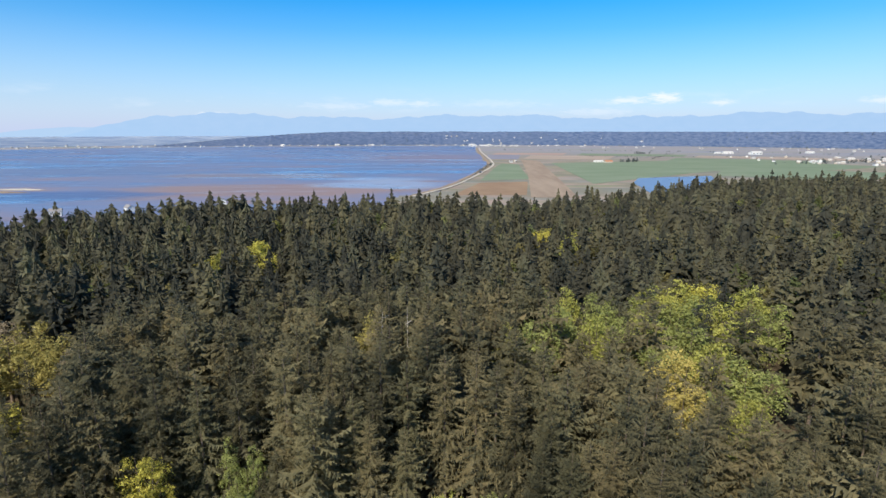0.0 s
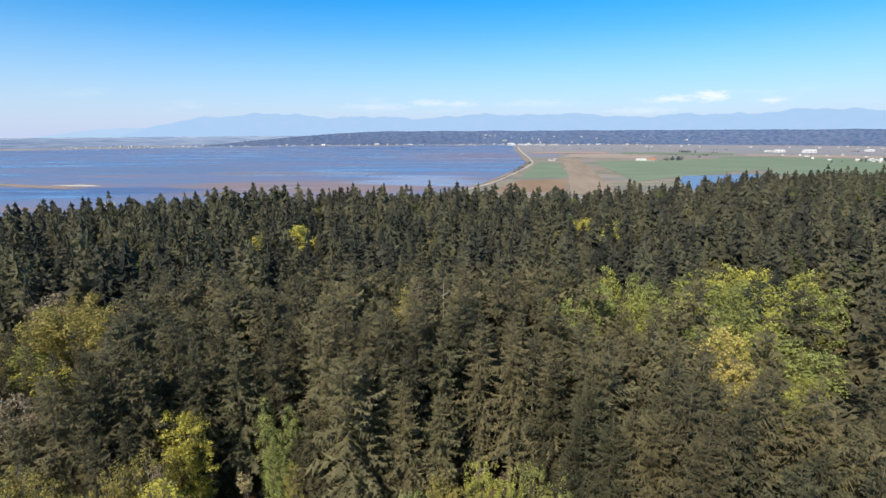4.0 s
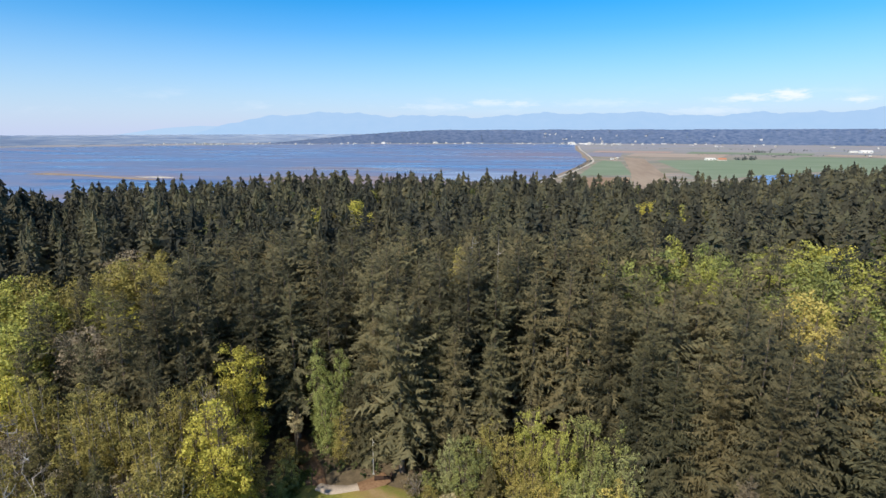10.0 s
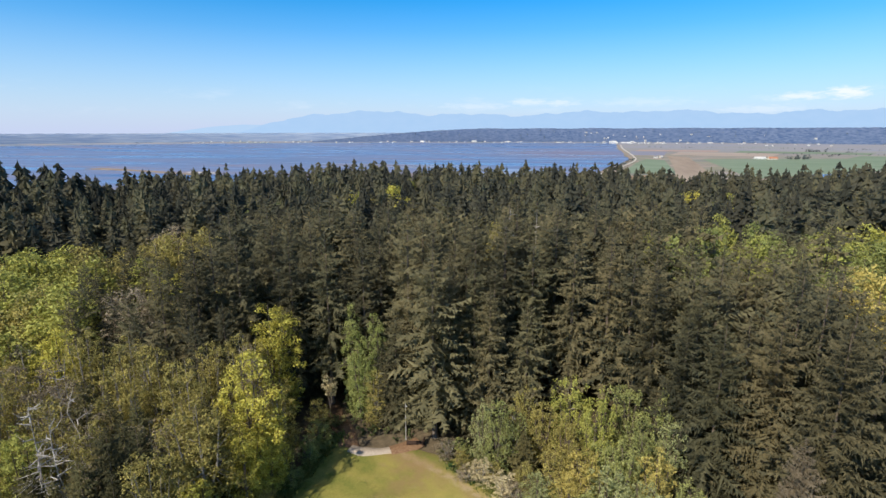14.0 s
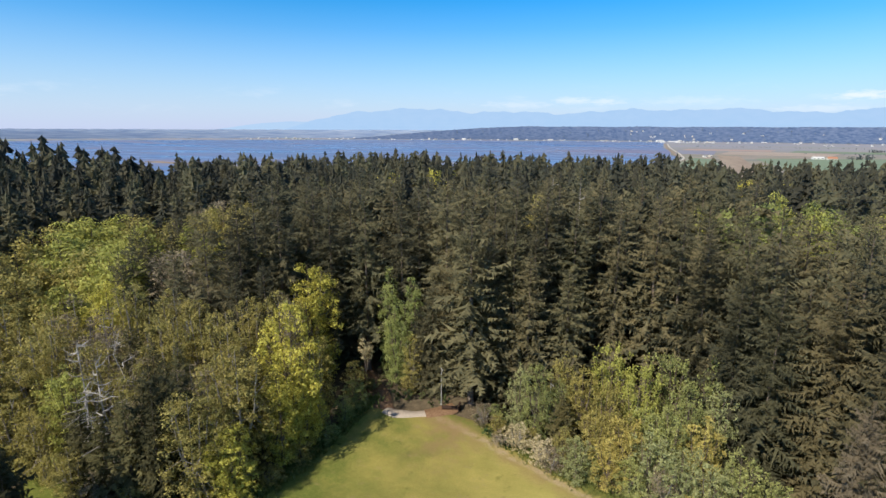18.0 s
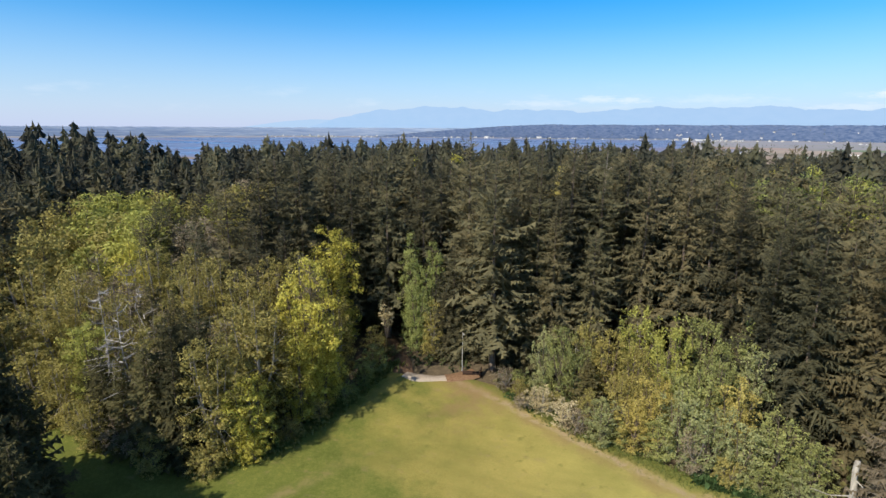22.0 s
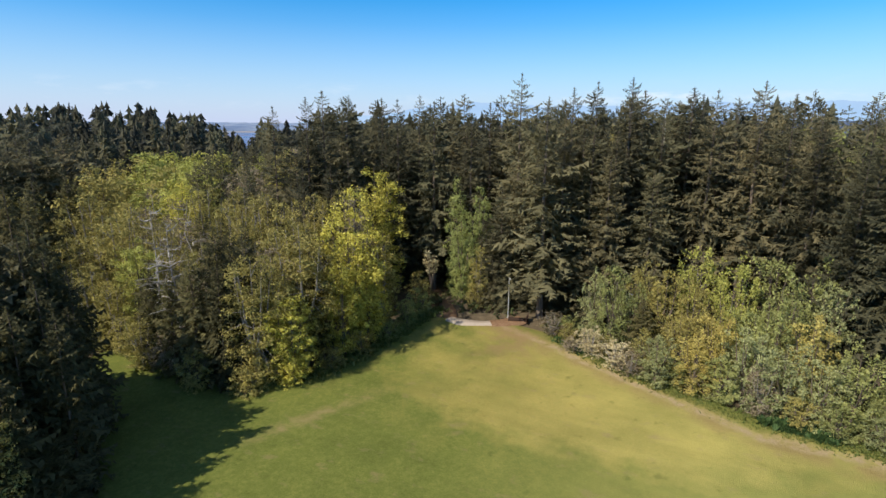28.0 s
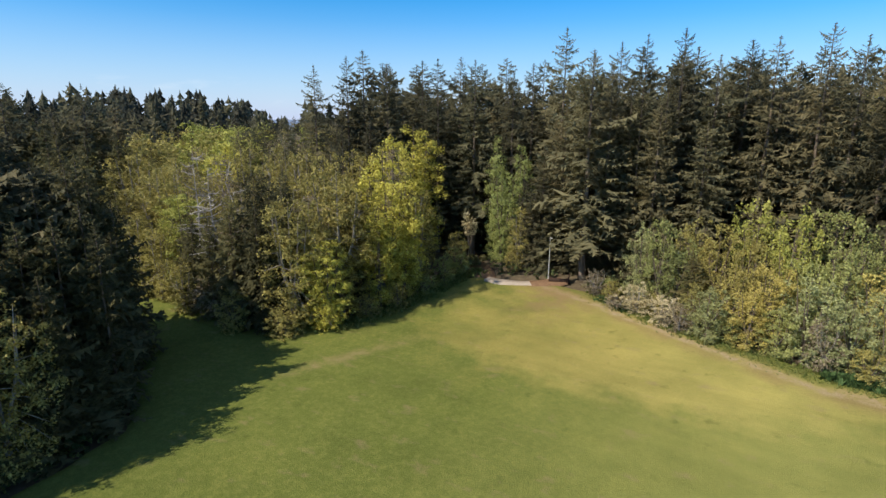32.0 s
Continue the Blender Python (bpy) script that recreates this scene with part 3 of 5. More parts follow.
sheet("field_crop", [(404, 1426), (565, 1561), (964, 1895), (1335, 1895), (1742, 2104), (1436, 2643), (476, 2364)], M_FIELD_GREEN, "large bright green crop field", 0.6)
sheet("water_pond", [(587, 1599), (844, 1680), (800, 1560), (690, 1330), (475, 1215), (520, 1450)], M_POND, "blue pond among the fields", 0.9, "water")
sheet("sandbar", [(-1110, 1296), (-1040, 1318), (-965, 1290), (-985, 1276), (-1060, 1282)], M_SAND, "pale dry sandbar in the bay", -0.6, "sand")
sheet("sandbar_long", [(-1500, 1330), (-1250, 1290), (-1010, 1215), (-950, 1225), (-1240, 1330), (-1480, 1390)], M_FIELD_PLOUGH, "long brown spit of sand and grass in the bay", -0.7, "sand")


def plot(name, az0, az1, r0, r1, skew, material, label, lift):
    """A field on the plain between two bearings and two distances."""
    c = []
    for az, r in ((az0, r0), ((az0 + az1) / 2, r0), (az1, r0), (az1 + skew, r1), ((az0 + az1) / 2 + skew, r1), (az0 + skew, r1)):
        a = radians(az)
        c.append((r * math.sin(a), r * math.cos(a)))
    return sheet(name, c, material, label, lift)


plot("field_tan", 8.5, 17, 2750, 3150, 0.8, M_FIELD_TAN, "pale pinkish fallow field", 0.6)
plot("field_east", 22, 34, 2560, 3050, 1.5, M_FIELD_GREEN, "long green field before the eastern farms", 0.7)
plot("field_far_green", 14, 24, 3200, 3460, 0.5, M_FIELD_GREEN, "far green field", 0.8)
plot("field_far_tan", 5.2, 12.5, 3220, 3470, 0.5, M_FIELD_PINK, "far pinkish fallow field", 0.8)
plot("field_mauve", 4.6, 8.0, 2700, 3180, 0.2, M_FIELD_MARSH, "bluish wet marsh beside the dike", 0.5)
plot("field_pale", 25, 40, 3150, 3400, 0.5, M_FIELD_TAN, "pale dry field round the far farms", 0.9)
plot("field_edge", 27, 39, 1900, 2350, 1.0, M_FIELD_GREEN, "green meadow behind the eastern woods", 0.8)


def ribbon(name, points, width, material, label, lift, cat="road"):
    p = np.array(points, float)
    s = np.concatenate([[0], np.cumsum(np.hypot(*np.diff(p, axis=0).T))])
    u = np.linspace(0, s[-1], 60)
    c = np.stack([np.interp(u, s, p[:, 0]), np.interp(u, s, p[:, 1])], -1)
    for _ in range(6):
        c[1:-1] = (c[:-2] + 2 * c[1:-1] + c[2:]) / 4
    t = np.gradient(c, axis=0)
    n = np.stack([t[:, 1], -t[:, 0]], -1) / np.hypot(*t.T)[:, None]
    w = width * (1 + 0.12 * np.sin(u * 0.35 / max(1, width)) + 0.25 * np.sin(u * 1.3 / width) * np.sin(u * 0.71 / width))[:, None] / 2
    rows = []
    for k, dz in ((-1.0, -0.25), (-0.85, 0.02), (0.85, 0.02), (1.0, -0.25)):
        q = c + n * w * k
        z = np.where(np.hypot(*q.T) > 800, low_ground(np.hypot(*q.T)), ground_z(*q.T)) + lift + dz
        rows.append(np.column_stack([q, z]))
    v = np.concatenate(rows)
    m = len(c)
    i, j = np.meshgrid(np.arange(3), np.arange(m - 1), indexing="ij")
    f = np.stack([i * m + j, i * m + j + 1, (i + 1) * m + j + 1, (i + 1) * m + j], -1).reshape(-1, 4)
    return tagged(new(name, mesh_from(name, v, None, material, quads=f)), label=label, category=cat, kind="structure")


ribbon("road_dike", [(-66, 1141), (23, 1339), (118, 1746), (212, 2208), (234, 2643), (253, 3544), (280, 4180)], 9, M_ROAD, "pale gravel road along the dike", 1.6)
ribbon("dike", [(-78, 1141), (8, 1339), (100, 1746), (192, 2208), (214, 2643), (236, 3544), (262, 4180)], 13, M_FIELD_PLOUGH, "low brown dike along the bay", 1.0, "dike")

# ---- the meadow ----
M_C = (-15.0, 35.0)
# the west side is drawn in, so dark soil deepens the tree shade there
_edge = [(14, 68.6), (40, 67), (70, 40), (70, -50), (-30, -55), (-42.5, 0), (-44.5, 14), (-46, 24), (-53, 29), (-80, 34), (-79, 50), (-64, 47.5), (-52, 46), (-46, 54), (-43, 66), (-42, 78), (-40, 81.4), (-33, 80.6), (-26, 83.2), (-18.5, 81.5), (-10, 77), (-1.5, 72.5), (6.5, 69.5)]


def meadow_sheet():
    e = np.array(_edge) - M_C
    th = np.unwrap(np.arctan2(e[:, 1], e[:, 0]))
    order = np.argsort(th)
    th, rad = th[order], np.hypot(*e[order].T)
    t = np.linspace(th[0], th[0] + 2 * np.pi, 361)[:-1]
    pts_t = np.concatenate([th, [th[0] + 2 * np.pi]])
    px = np.concatenate([e[order], e[order][:1]])
    fx = np.interp(t, pts_t, px[:, 0])
    fy = np.interp(t, pts_t, px[:, 1])
    wob = np.array([1 + 0.02 * noise.noise((math.cos(a) * 9, math.sin(a) * 9, 0)) for a in t])
    s = np.linspace(0.0002, 1, 46)
    x = M_C[0] + np.outer(s, fx * wob)
    y = M_C[1] + np.outer(s, fy * wob)
    z = ground_z(x, y) + 0.26 + 0.10 * np.sin(x * 0.19 + y * 0.11) * np.sin(y * 0.13)
    z[-1] -= 0.3
    v = np.stack([x, y, z], -1).reshape(-1, 3)
    m = len(t)
    i, j = np.meshgrid(np.arange(len(s) - 1), np.arange(m), indexing="ij")
    k = (j + 1) % m
    q = np.stack([i * m + j, (i + 1) * m + j, (i + 1) * m + k, i * m + k], -1).reshape(-1, 4)
    me = mesh_from("meadow", v, None, M_MEADOW, quads=q)
    me.polygons.foreach_set("use_smooth", np.ones(len(q), bool))
    return tagged(new("ground_meadow", me), label="mown green meadow with dry yellow patches", category="meadow", kind="structure")


meadow = meadow_sheet()
ribbon("path_gravel", [(-37.6, 80.2), (-35.2, 79.7), (-32.2, 80.4), (-29.6, 81.6), (-27.9, 82.6)], 1.9, M_GRAVEL, "pale gravel path at the head of the meadow", 0.42, "path")
ribbon("path_dirt", [(-30.2, 81.2), (-28.6, 82.2), (-27.0, 83.4), (-25.8, 84.8)], 2.6, M_DIRT, "reddish bare soil bank beside the path", 0.45, "path")
# dark dirt from the gravel's end on stands in for tree shade on the path
ribbon("path_forest", [(-37.6, 80.2), (-39.6, 82.6), (-42.0, 86.5), (-46, 91), (-52, 99), (-58, 112), (-66, 130)], 3.6, M_DIRT, "dirt track into the forest, its start dark in place of shade", 0.15, "path")


# ---- trees ----
rng = np.random.default_rng(11)


def fir_crown(rg, H, rad, bare, whorls, per, steps, ragged=0.2, power=0.8, fat=1.0, hang=0.0, droop=0.7):
    """Whorls of drooping branches, each a frond with side sprays that hang like a tent; returns vertices and triangles."""
    n = whorls * per
    w = np.repeat(np.arange(whorls), per)
    t = np.clip((w + rg.uniform(-0.4, 0.4, n)) / max(1, whorls - 0.6), 0, 0.985)
    t = 1 - (1 - t) ** 1.15
    z = H * (bare + (1 - bare) * t)
    cone = min(0.97, power * 0.9)
    shape = np.clip((1 - t) / cone, 0, 1) ** 0.66 * (0.62 + 0.38 * np.minimum(1.0, (t + 0.04) / 0.3))
    shape = shape * np.clip((1 - t) / 0.10, 0.04, 1) ** 0.5
    # gaps and one-sided limbs, as neighbours shade them out
    lobe = 1 + 0.22 * np.sin(w * 0.9 + rg.uniform(0, 6.28)) * ragged / 0.3
    L = rad * shape * lobe * rg.uniform(1 - 1.5 * ragged, 1 + ragged, n) + 0.16 + 0.2 * (1 - t)
    az = w * 2.4 + np.tile(np.arange(per), whorls) * 6.283 / per + rg.uniform(-0.5, 0.5, n)
    rise = -0.12 - hang + 0.46 * t ** 1.5 + rg.uniform(-0.3, 0.3, n)
    cz, sz = np.cos(az)[:, None], np.sin(az)[:, None]
    q0 = 0.16 + 0.84 * np.arange(steps)[None] / steps + rg.uniform(0, 0.5 / steps, (n, steps))
    q1 = np.minimum(q0 + 1.35 * 0.84 / steps, 1.04)

    def axis(q):
        out = L[:, None] * q
        return out, z[:, None] + L[:, None] * (rise[:, None] * q - (0.44 - 0.3 * t[:, None]) * q ** 2 + 0.24 * q ** 4)

    o0, z0 = axis(q0)
    o1, z1 = axis(q1)
    tris = []
    for side in (-1, 1):
        ls = fat * (0.34 * L[:, None] * (1.10 - q0) + 0.30 * np.clip((1 - t[:, None]) / 0.15, 0.25, 1)) * rg.uniform(0.45, 1.35, (n, steps))
        fan = rg.uniform(0.25, 1.35, (n, steps))
        ot, lt = o0 + ls * np.cos(fan), side * ls * np.sin(fan)
        zt = z0 - ls * rg.uniform(0.05, droop, (n, steps)) + rg.normal(0, 0.24, (n, steps)) * ls
        a = np.stack([cz * o0, sz * o0, z0 + 0.05], -1)
        b = np.stack([cz * o1, sz * o1, z1], -1)
        c = np.stack([cz * ot - sz * lt, sz * ot + cz * lt, zt], -1)
        tris.append(np.stack([a, b, c] if side < 0 else [b, a, c], 2))
    v = np.concatenate(tris).reshape(-1, 3)
    # the leader
    lead = []
    for q in range(3):
        g = q * 2.1
        lead += [(0, 0, H * 1.005), (0.12 * math.cos(g), 0.12 * math.sin(g), H * 0.968), (0.12 * math.cos(g + 2), 0.12 * math.sin(g + 2), H * 0.958)]
    v = np.concatenate([v, np.array(lead)])
    return v, np.arange(len(v)).reshape(-1, 3)


def prism(p0, p1, r0, r1, sides):
    """A tapered limb between two points."""
    p0, p1 = np.array(p0, float), np.array(p1, float)
    d = p1 - p0
    d = d / (np.linalg.norm(d) + 1e-9)
    u = np.cross(d, (0.31, 0.95, 0.05))
    u = u / (np.linalg.norm(u) + 1e-9)
    w = np.cross(d, u)
    a = np.arange(sides) * 2 * np.pi / sides
    ring = np.cos(a)[:, None] * u + np.sin(a)[:, None] * w
    v = np.concatenate([p0 + ring * r0, p1 + ring * r1])
    i = np.arange(sides)
    k = (i + 1) % sides
    f = np.concatenate([np.stack([i, k, k + sides], -1), np.stack([i, k + sides, i + sides], -1)])
    return v, f


def join(pieces):
    vs, fs, n = [], [], 0
    for v, f in pieces:
        vs.append(v)
        fs.append(f + n)
        n += len(v)
    return np.concatenate(vs), np.concatenate(fs)


def fir_trunk(rg, H, stubs=10):
    out, p = [], np.array([0, 0, -0.6])
    r = H * 0.0125
    for k in range(1, 7):
        q = np.array([rg.normal(0, 0.05), rg.normal(0, 0.05), H * k / 6.05])
        r2 = max(0.03, H * 0.0125 * (1 - k / 6.2))
        out.append(prism(p, q, r * (1.25 if k == 1 else 1), r2, 7))
        p, r = q, r2
    for k in range(stubs):
        z, a = H * rg.uniform(0.1, 0.42), rg.uniform(0, 6.28)
        l = rg.uniform(0.5, 1.8)
        out.append(prism((0, 0, z), (l * math.cos(a), l * math.sin(a), z - 0.2 * l), 0.05, 0.015, 3))
    return join(out)


def fir_kind(name, seed, H, rad, bare, whorls, per, steps, material=None, **more):
    rg = np.random.default_rng(seed)
    crown = mesh_from(name + "_crown", *fir_crown(rg, H, rad, bare, whorls, per, steps, **more), material or M_FIR)
    trunk = mesh_from(name + "_trunk", *fir_trunk(rg, H), M_BARK)
    return crown, trunk


def tree_thing(name, parts, m, label, category, group):
    root = new(name)
    root.empty_display_size = 0.5
    tagged(root, label, category, group)
    for nm, me in parts:
        part(nm, me, root)
    root.matrix_basis = m
    return root


def stand(x, y, turn=0.0, size=1.0, tall=None, lean=0.0):
    z = float(ground_z(x, y)) - 0.1
    return Matrix.Translation((x, y, z)) @ Euler((lean, lean * 0.6, turn)).to_matrix().to_4x4() @ Matrix.Diagonal((size, size, tall or size, 1))


FINE = [fir_kind("fir_fine", 20 + k, 36, r, b, 40, 6, 12, ragged=g, power=p, fat=0.98) for k, (r, b, g, p) in enumerate([(5.8, 0.16, 0.34, 1.0), (5.2, 0.24, 0.38, 0.9), (6.2, 0.14, 0.30, 0.95), (4.9, 0.22, 0.44, 1.05), (5.6, 0.18, 0.42, 0.8), (4.6, 0.3, 0.46, 0.75)])]
LOW = [fir_kind("fir_low", 30 + k, 36, r, 0.03, 54, 7, 15, ragged=g, power=1.05, fat=0.9) for k, (r, g) in enumerate([(6.4, 0.30), (5.8, 0.38)])]
NEARBY = [fir_kind("fir_nearby", 36 + k, 36, r, 0.04, 60, 8, 17, M_FIR_DEEP, ragged=0.42, power=1.05, fat=0.8) for k, r in enumerate((6.2, 5.4))]
OPEN = [fir_kind("fir_open", 40 + k, 42, r, 0.22, 44, 6, 14, ragged=0.46, power=p, fat=0.9, droop=0.75) for k, (r, p) in enumerate([(5.4, 0.95), (5.0, 0.85), (5.8, 1.0)])]
COARSE = [fir_kind("fir_plain", 60 + k, 36, r, b, 25, 6, 7, ragged=0.42, power=p, fat=1.2) for k, (r, b, p) in enumerate([(6.0, 0.34, 0.95), (5.4, 0.4, 1.05), (6.4, 0.34, 0.85), (5.6, 0.38, 0.75), (4.8, 0.44, 0.9)])]
SHADE = [fir_kind("fir_shade", 70 + k, 36, 7.6, 0.1, 40, 8, 11, power=0.55, fat=1.0) for k in range(2)]
CEDAR = [fir_kind("cedar", 80 + k, 20, r, 0.03, 36, 6, 7, M_CEDAR, ragged=0.30, power=1.05, fat=1.1) for k, r in enumerate((4.3, 3.5))]

# where broadleaved trees grow: x, y, height, crown radius
LEFT_EDGE = [(-54.6, 84.2, 27.0, 6.0, "yellow"), (-47.2, 66.5, 25.5, 5.2, "yellow"), (-55.5, 76, 23.5, 4.6, "olive"), (-49.5, 57, 22, 5.4, "olive"), (-51, 49, 18.5, 4.4, "olive"), (-57, 56, 19, 4.0, "brown"),
             (-59, 66, 23.5, 4.0, "olive"), (-46.5, 73, 17, 3.3, "olive"), (-61, 49, 16.0, 3.7, "brown"), (-66, 54, 18, 3.7, "olive"),
             (-46.5, 62, 17.5, 3.7, "yellow"), (-47.5, 52, 13, 3.5, "yellow")]
LEFT_BELT = [(-125, 78, 25, 6.0, "olive"), (-113, 66, 25, 6.0, "olive"), (-148, 99, 26, 7.0, "olive"), (-145, 103, 26, 7.0, "lime"), (-141, 109, 26, 7.0, "lime"), (-145, 120, 26, 7.0, "lime"),
             (-143, 124, 26, 6.0, "olive"), (-125, 88, 26, 7.5, "lime"), (-114, 86, 25, 6.0, "olive"), (-128, 127, 26, 7.0, "olive"), (-130, 142, 26, 6.0, "olive"), (-119, 110, 26, 6.0, "olive"),
             (-108, 88, 25, 5.6, "lime"), (-120, 105, 26, 6.0, "lime"), (-104, 83, 24, 5.5, "lime"), (-91, 71, 24, 5.0, "yellow"), (-81, 62, 22, 5.0, "brown"), (-84, 71, 24, 4.6, "olive")]
LEFT_FAR = [(-124, 142, 28, 6.6, "olive"), (-109, 141, 28, 6.2, "olive"), (-127, 153, 28, 6.6, "olive"), (-98, 133, 27, 5.6, "brown"), (-101, 111, 21, 4.2, "yellow"), (-82, 105, 21, 3.8, "yellow"),
            (-135, 152, 28, 6.2, "brown"), (-115, 143, 27, 6.0, "olive"), (-109, 112, 25, 4.4, "lime"), (-94, 91, 24, 5.0, "brown"), (-87, 247, 36, 6.0, "yellow"), (-97, 214, 35, 5.4, "yellow"),
            (-20, 136, 36, 4.6, "olive"), (-160, 120, 25, 6.6, "lime"), (-134, 118, 26, 6.2, "olive")]
RIGHT_BELT = [(61, 169, 30, 6.0, "green"), (73, 179, 31, 7.0, "lime"), (85, 185, 31, 7.0, "lime"), (95, 182, 31, 6.0, "yellow"), (89, 160, 30, 6.5, "lime"), (89, 149, 29, 6.5, "lime"),
              (56, 129, 28, 6.0, "green"), (71, 143, 29, 6.5, "green"), (73, 130, 28.5, 7.0, "lime"), (75, 120, 28, 6.5, "green"), (56, 119, 31, 5.4, "orange"), (52, 105, 31, 6.6, "orange")]
RIGHT_FAR = [(58, 105, 27, 6.0, "green"), (64, 102, 27.5, 6.0, "lime"), (62, 94, 26, 6.0, "green"), (62, 152, 29.5, 6.0, "lime"), (53, 146, 29, 5.4, "green"), (25, 134, 33.5, 5.2, "green"),
             (33, 145, 34.5, 5.4, "green"), (43, 139, 33, 4.8, "lime"), (48, 156, 34, 5.0, "green"), (38, 158, 35, 4.6, "lime"), (60, 308, 33.5, 6.1, "yellow"), (72, 290, 33.5, 6.1, "lime"),
             (112, 275, 33.5, 6.1, "yellow"), (17, 131, 33, 3.4, "lime"), (104, 160, 30, 6.6, "green"), (108, 178, 31, 6.8, "lime"), (88, 172, 30, 6.4, "green"), (76, 162, 30, 6.0, "green")]
LEFT_MORE = [(-52.5, 73.5, 23, 3.6, "brown"), (-60, 73, 23, 3.8, "olive"), (-54, 61, 20, 3.8, "olive"), (-45.5, 67, 13, 3.4, "yellow"), (-90, 64, 23, 4.8, "brown"), (-88, 59, 22, 4.6, "olive"),
             (-74, 71, 24, 4.6, "olive"), (-66, 68, 23.5, 4.2, "olive"), (-69, 63, 22.5, 4.0, "olive"), (-74, 50, 18, 3.8, "lime"), (-74, 55, 20, 4.0, "olive"), (-69, 57, 19, 3.6, "brown"), (-51.5, 53, 18, 3.8, "olive")]
LEFT_LOW = [(-109, 67, 24, 5.0, "olive"), (-96, 56, 23, 5.0, "olive"), (-85, 53, 21, 4.6, "olive"), (-90, 49, 17, 4.4, "olive"), (-82, 47, 14, 4.0, "olive"), (-118, 58, 22, 5.4, "olive"),
            (-77, 47, 12, 3.6, "olive"), (-104, 72, 21, 5.0, "lime"), (-98, 66, 20, 4.6, "olive")]
# firs that stand among the broadleaved trees
AMONG = [(-101, 86, 27), (-103, 92, 27), (-105, 108, 28), (-109, 105, 27), (-84, 98, 28), (-76, 93, 28), (-75, 84, 27), (-61, 79, 27), (-65, 76, 26), (-88, 92, 27), (-83, 80, 27), (-94, 103, 28),
         (-101, 119, 29), (-93, 121, 29), (-70, 87, 28), (-83, 108, 28), (-95, 78, 26), (-114, 112, 28), (-78, 76, 24), (-113, 98, 27), (-69, 79, 27), (-91, 84, 26), (-120, 120, 28), (-90, 114, 28)]
SIDE_LIT = [(-47.2, 16.0, 16.5, 3.6, "olive"), (-46.6, 12.2, 13.5, 3.2, "olive"), (-68.5, 45.0, 9.0, 3.0, "olive")]
COLUMNS = [(-42.3, 93.5, 24.0, 3.3, "green"), (-37.2, 92.5, 22.5, 3.1, "green"), (-39.6, 90.0, 17, 3.0, "green"), (-36.0, 89.5, 12, 2.6, "olive")]
BROAD = LEFT_EDGE + LEFT_BELT + LEFT_FAR + RIGHT_BELT + RIGHT_FAR + LEFT_MORE + LEFT_LOW + SIDE_LIT + COLUMNS

_me = np.array(_edge)


def inside(px, py, poly):
    """Which points lie inside the polygon."""
    c = np.zeros(len(px), bool)
    for (x0, y0), (x1, y1) in zip(poly, np.roll(poly, -1, 0)):
        cross = ((y0 > py) != (y1 > py)) & (px < (x1 - x0) * (py - y0) / (y1 - y0 + 1e-9) + x0)
        c ^= cross
    return c


SCRUB = np.array([(-22, 84), (-22, 76), (-10, 70), (0, 63), (24, 60), (30, 74), (24, 86), (12, 95), (-2, 96), (-12, 89)])
GLADE = np.array([(-44, 40), (-40, 88), (-60, 84), (-74, 78), (-84, 98), (-88, 122), (-96, 152), (-142, 152), (-168, 110), (-110, 50), (-84, 48), (-82, 34), (-56, 18)])
GROVE = np.array([(48, 100), (66, 92), (84, 104), (100, 130), (118, 178), (92, 192), (60, 176), (52, 130)])
CAMERA_SIDE = np.array([(-60, 22), (30, 60), (60, 66), (120, 40), (120, -200), (-200, -200), (-200, 0)])


def scatter():
    """Places for the firs: random, but none too near another."""
    rg = np.random.default_rng(5)
    kept, cells = [], {}
    for r0, r1, gap, tries in ((40, 175, 7.3, 16000), (140, 235, 6.4, 16000), (175, 330, 8.8, 14000), (330, 480, 9.4, 16000), (480, 930, 11.0, 14000)):
        a = np.radians(rg.uniform(-80, 49, tries))
        r = np.sqrt(rg.uniform(r0 ** 2, r1 ** 2, tries))
        az = np.degrees(a)
        ok = (gap != 6.4) | (az < -48.8)
        ok &= (r < np.interp(az, _AZ, _EDGE) + 70) & ~((az < -47) & (r < 138))
        for x, y, d in zip((r * np.sin(a))[ok], (r * np.cos(a))[ok], gap * rg.uniform(0.72, 1.25, tries)[ok]):
            i, j = int(x // 12), int(y // 12)
            if all((x - u) ** 2 + (y - v) ** 2 > d * d for p in (-1, 0, 1) for q in (-1, 0, 1) for u, v in cells.get((i + p, j + q), ())):
                cells.setdefault((i, j), []).append((x, y))
                kept.append((x, y))
    p = np.array(kept)
    bad = inside(p[:, 0], p[:, 1], _me) | inside(p[:, 0], p[:, 1], SCRUB) | inside(p[:, 0], p[:, 1], GLADE) | inside(p[:, 0], p[:, 1], CAMERA_SIDE)
    bad |= inside(p[:, 0], p[:, 1], GROVE) & (rg.uniform(size=len(p)) > 0.25)
    for x, y, h, rad, k in BROAD:
        d = np.hypot(x, y)
        bad |= (p[:, 0] - x * (1 - 3 / d)) ** 2 + (p[:, 1] - y * (1 - 3 / d)) ** 2 < (rad * 1.05) ** 2
    for x, y, h, rad, k in COLUMNS:
        bad |= (p[:, 0] - x) ** 2 + (p[:, 1] - y + 1.5) ** 2 < 5.5 ** 2
    for x, y in ((-40.5, 85.5), (-46, 91), (-52, 99), (-58, 112)):
        bad |= (p[:, 0] - x) ** 2 + (p[:, 1] - y) ** 2 < 3.2 ** 2
    return p[~bad]


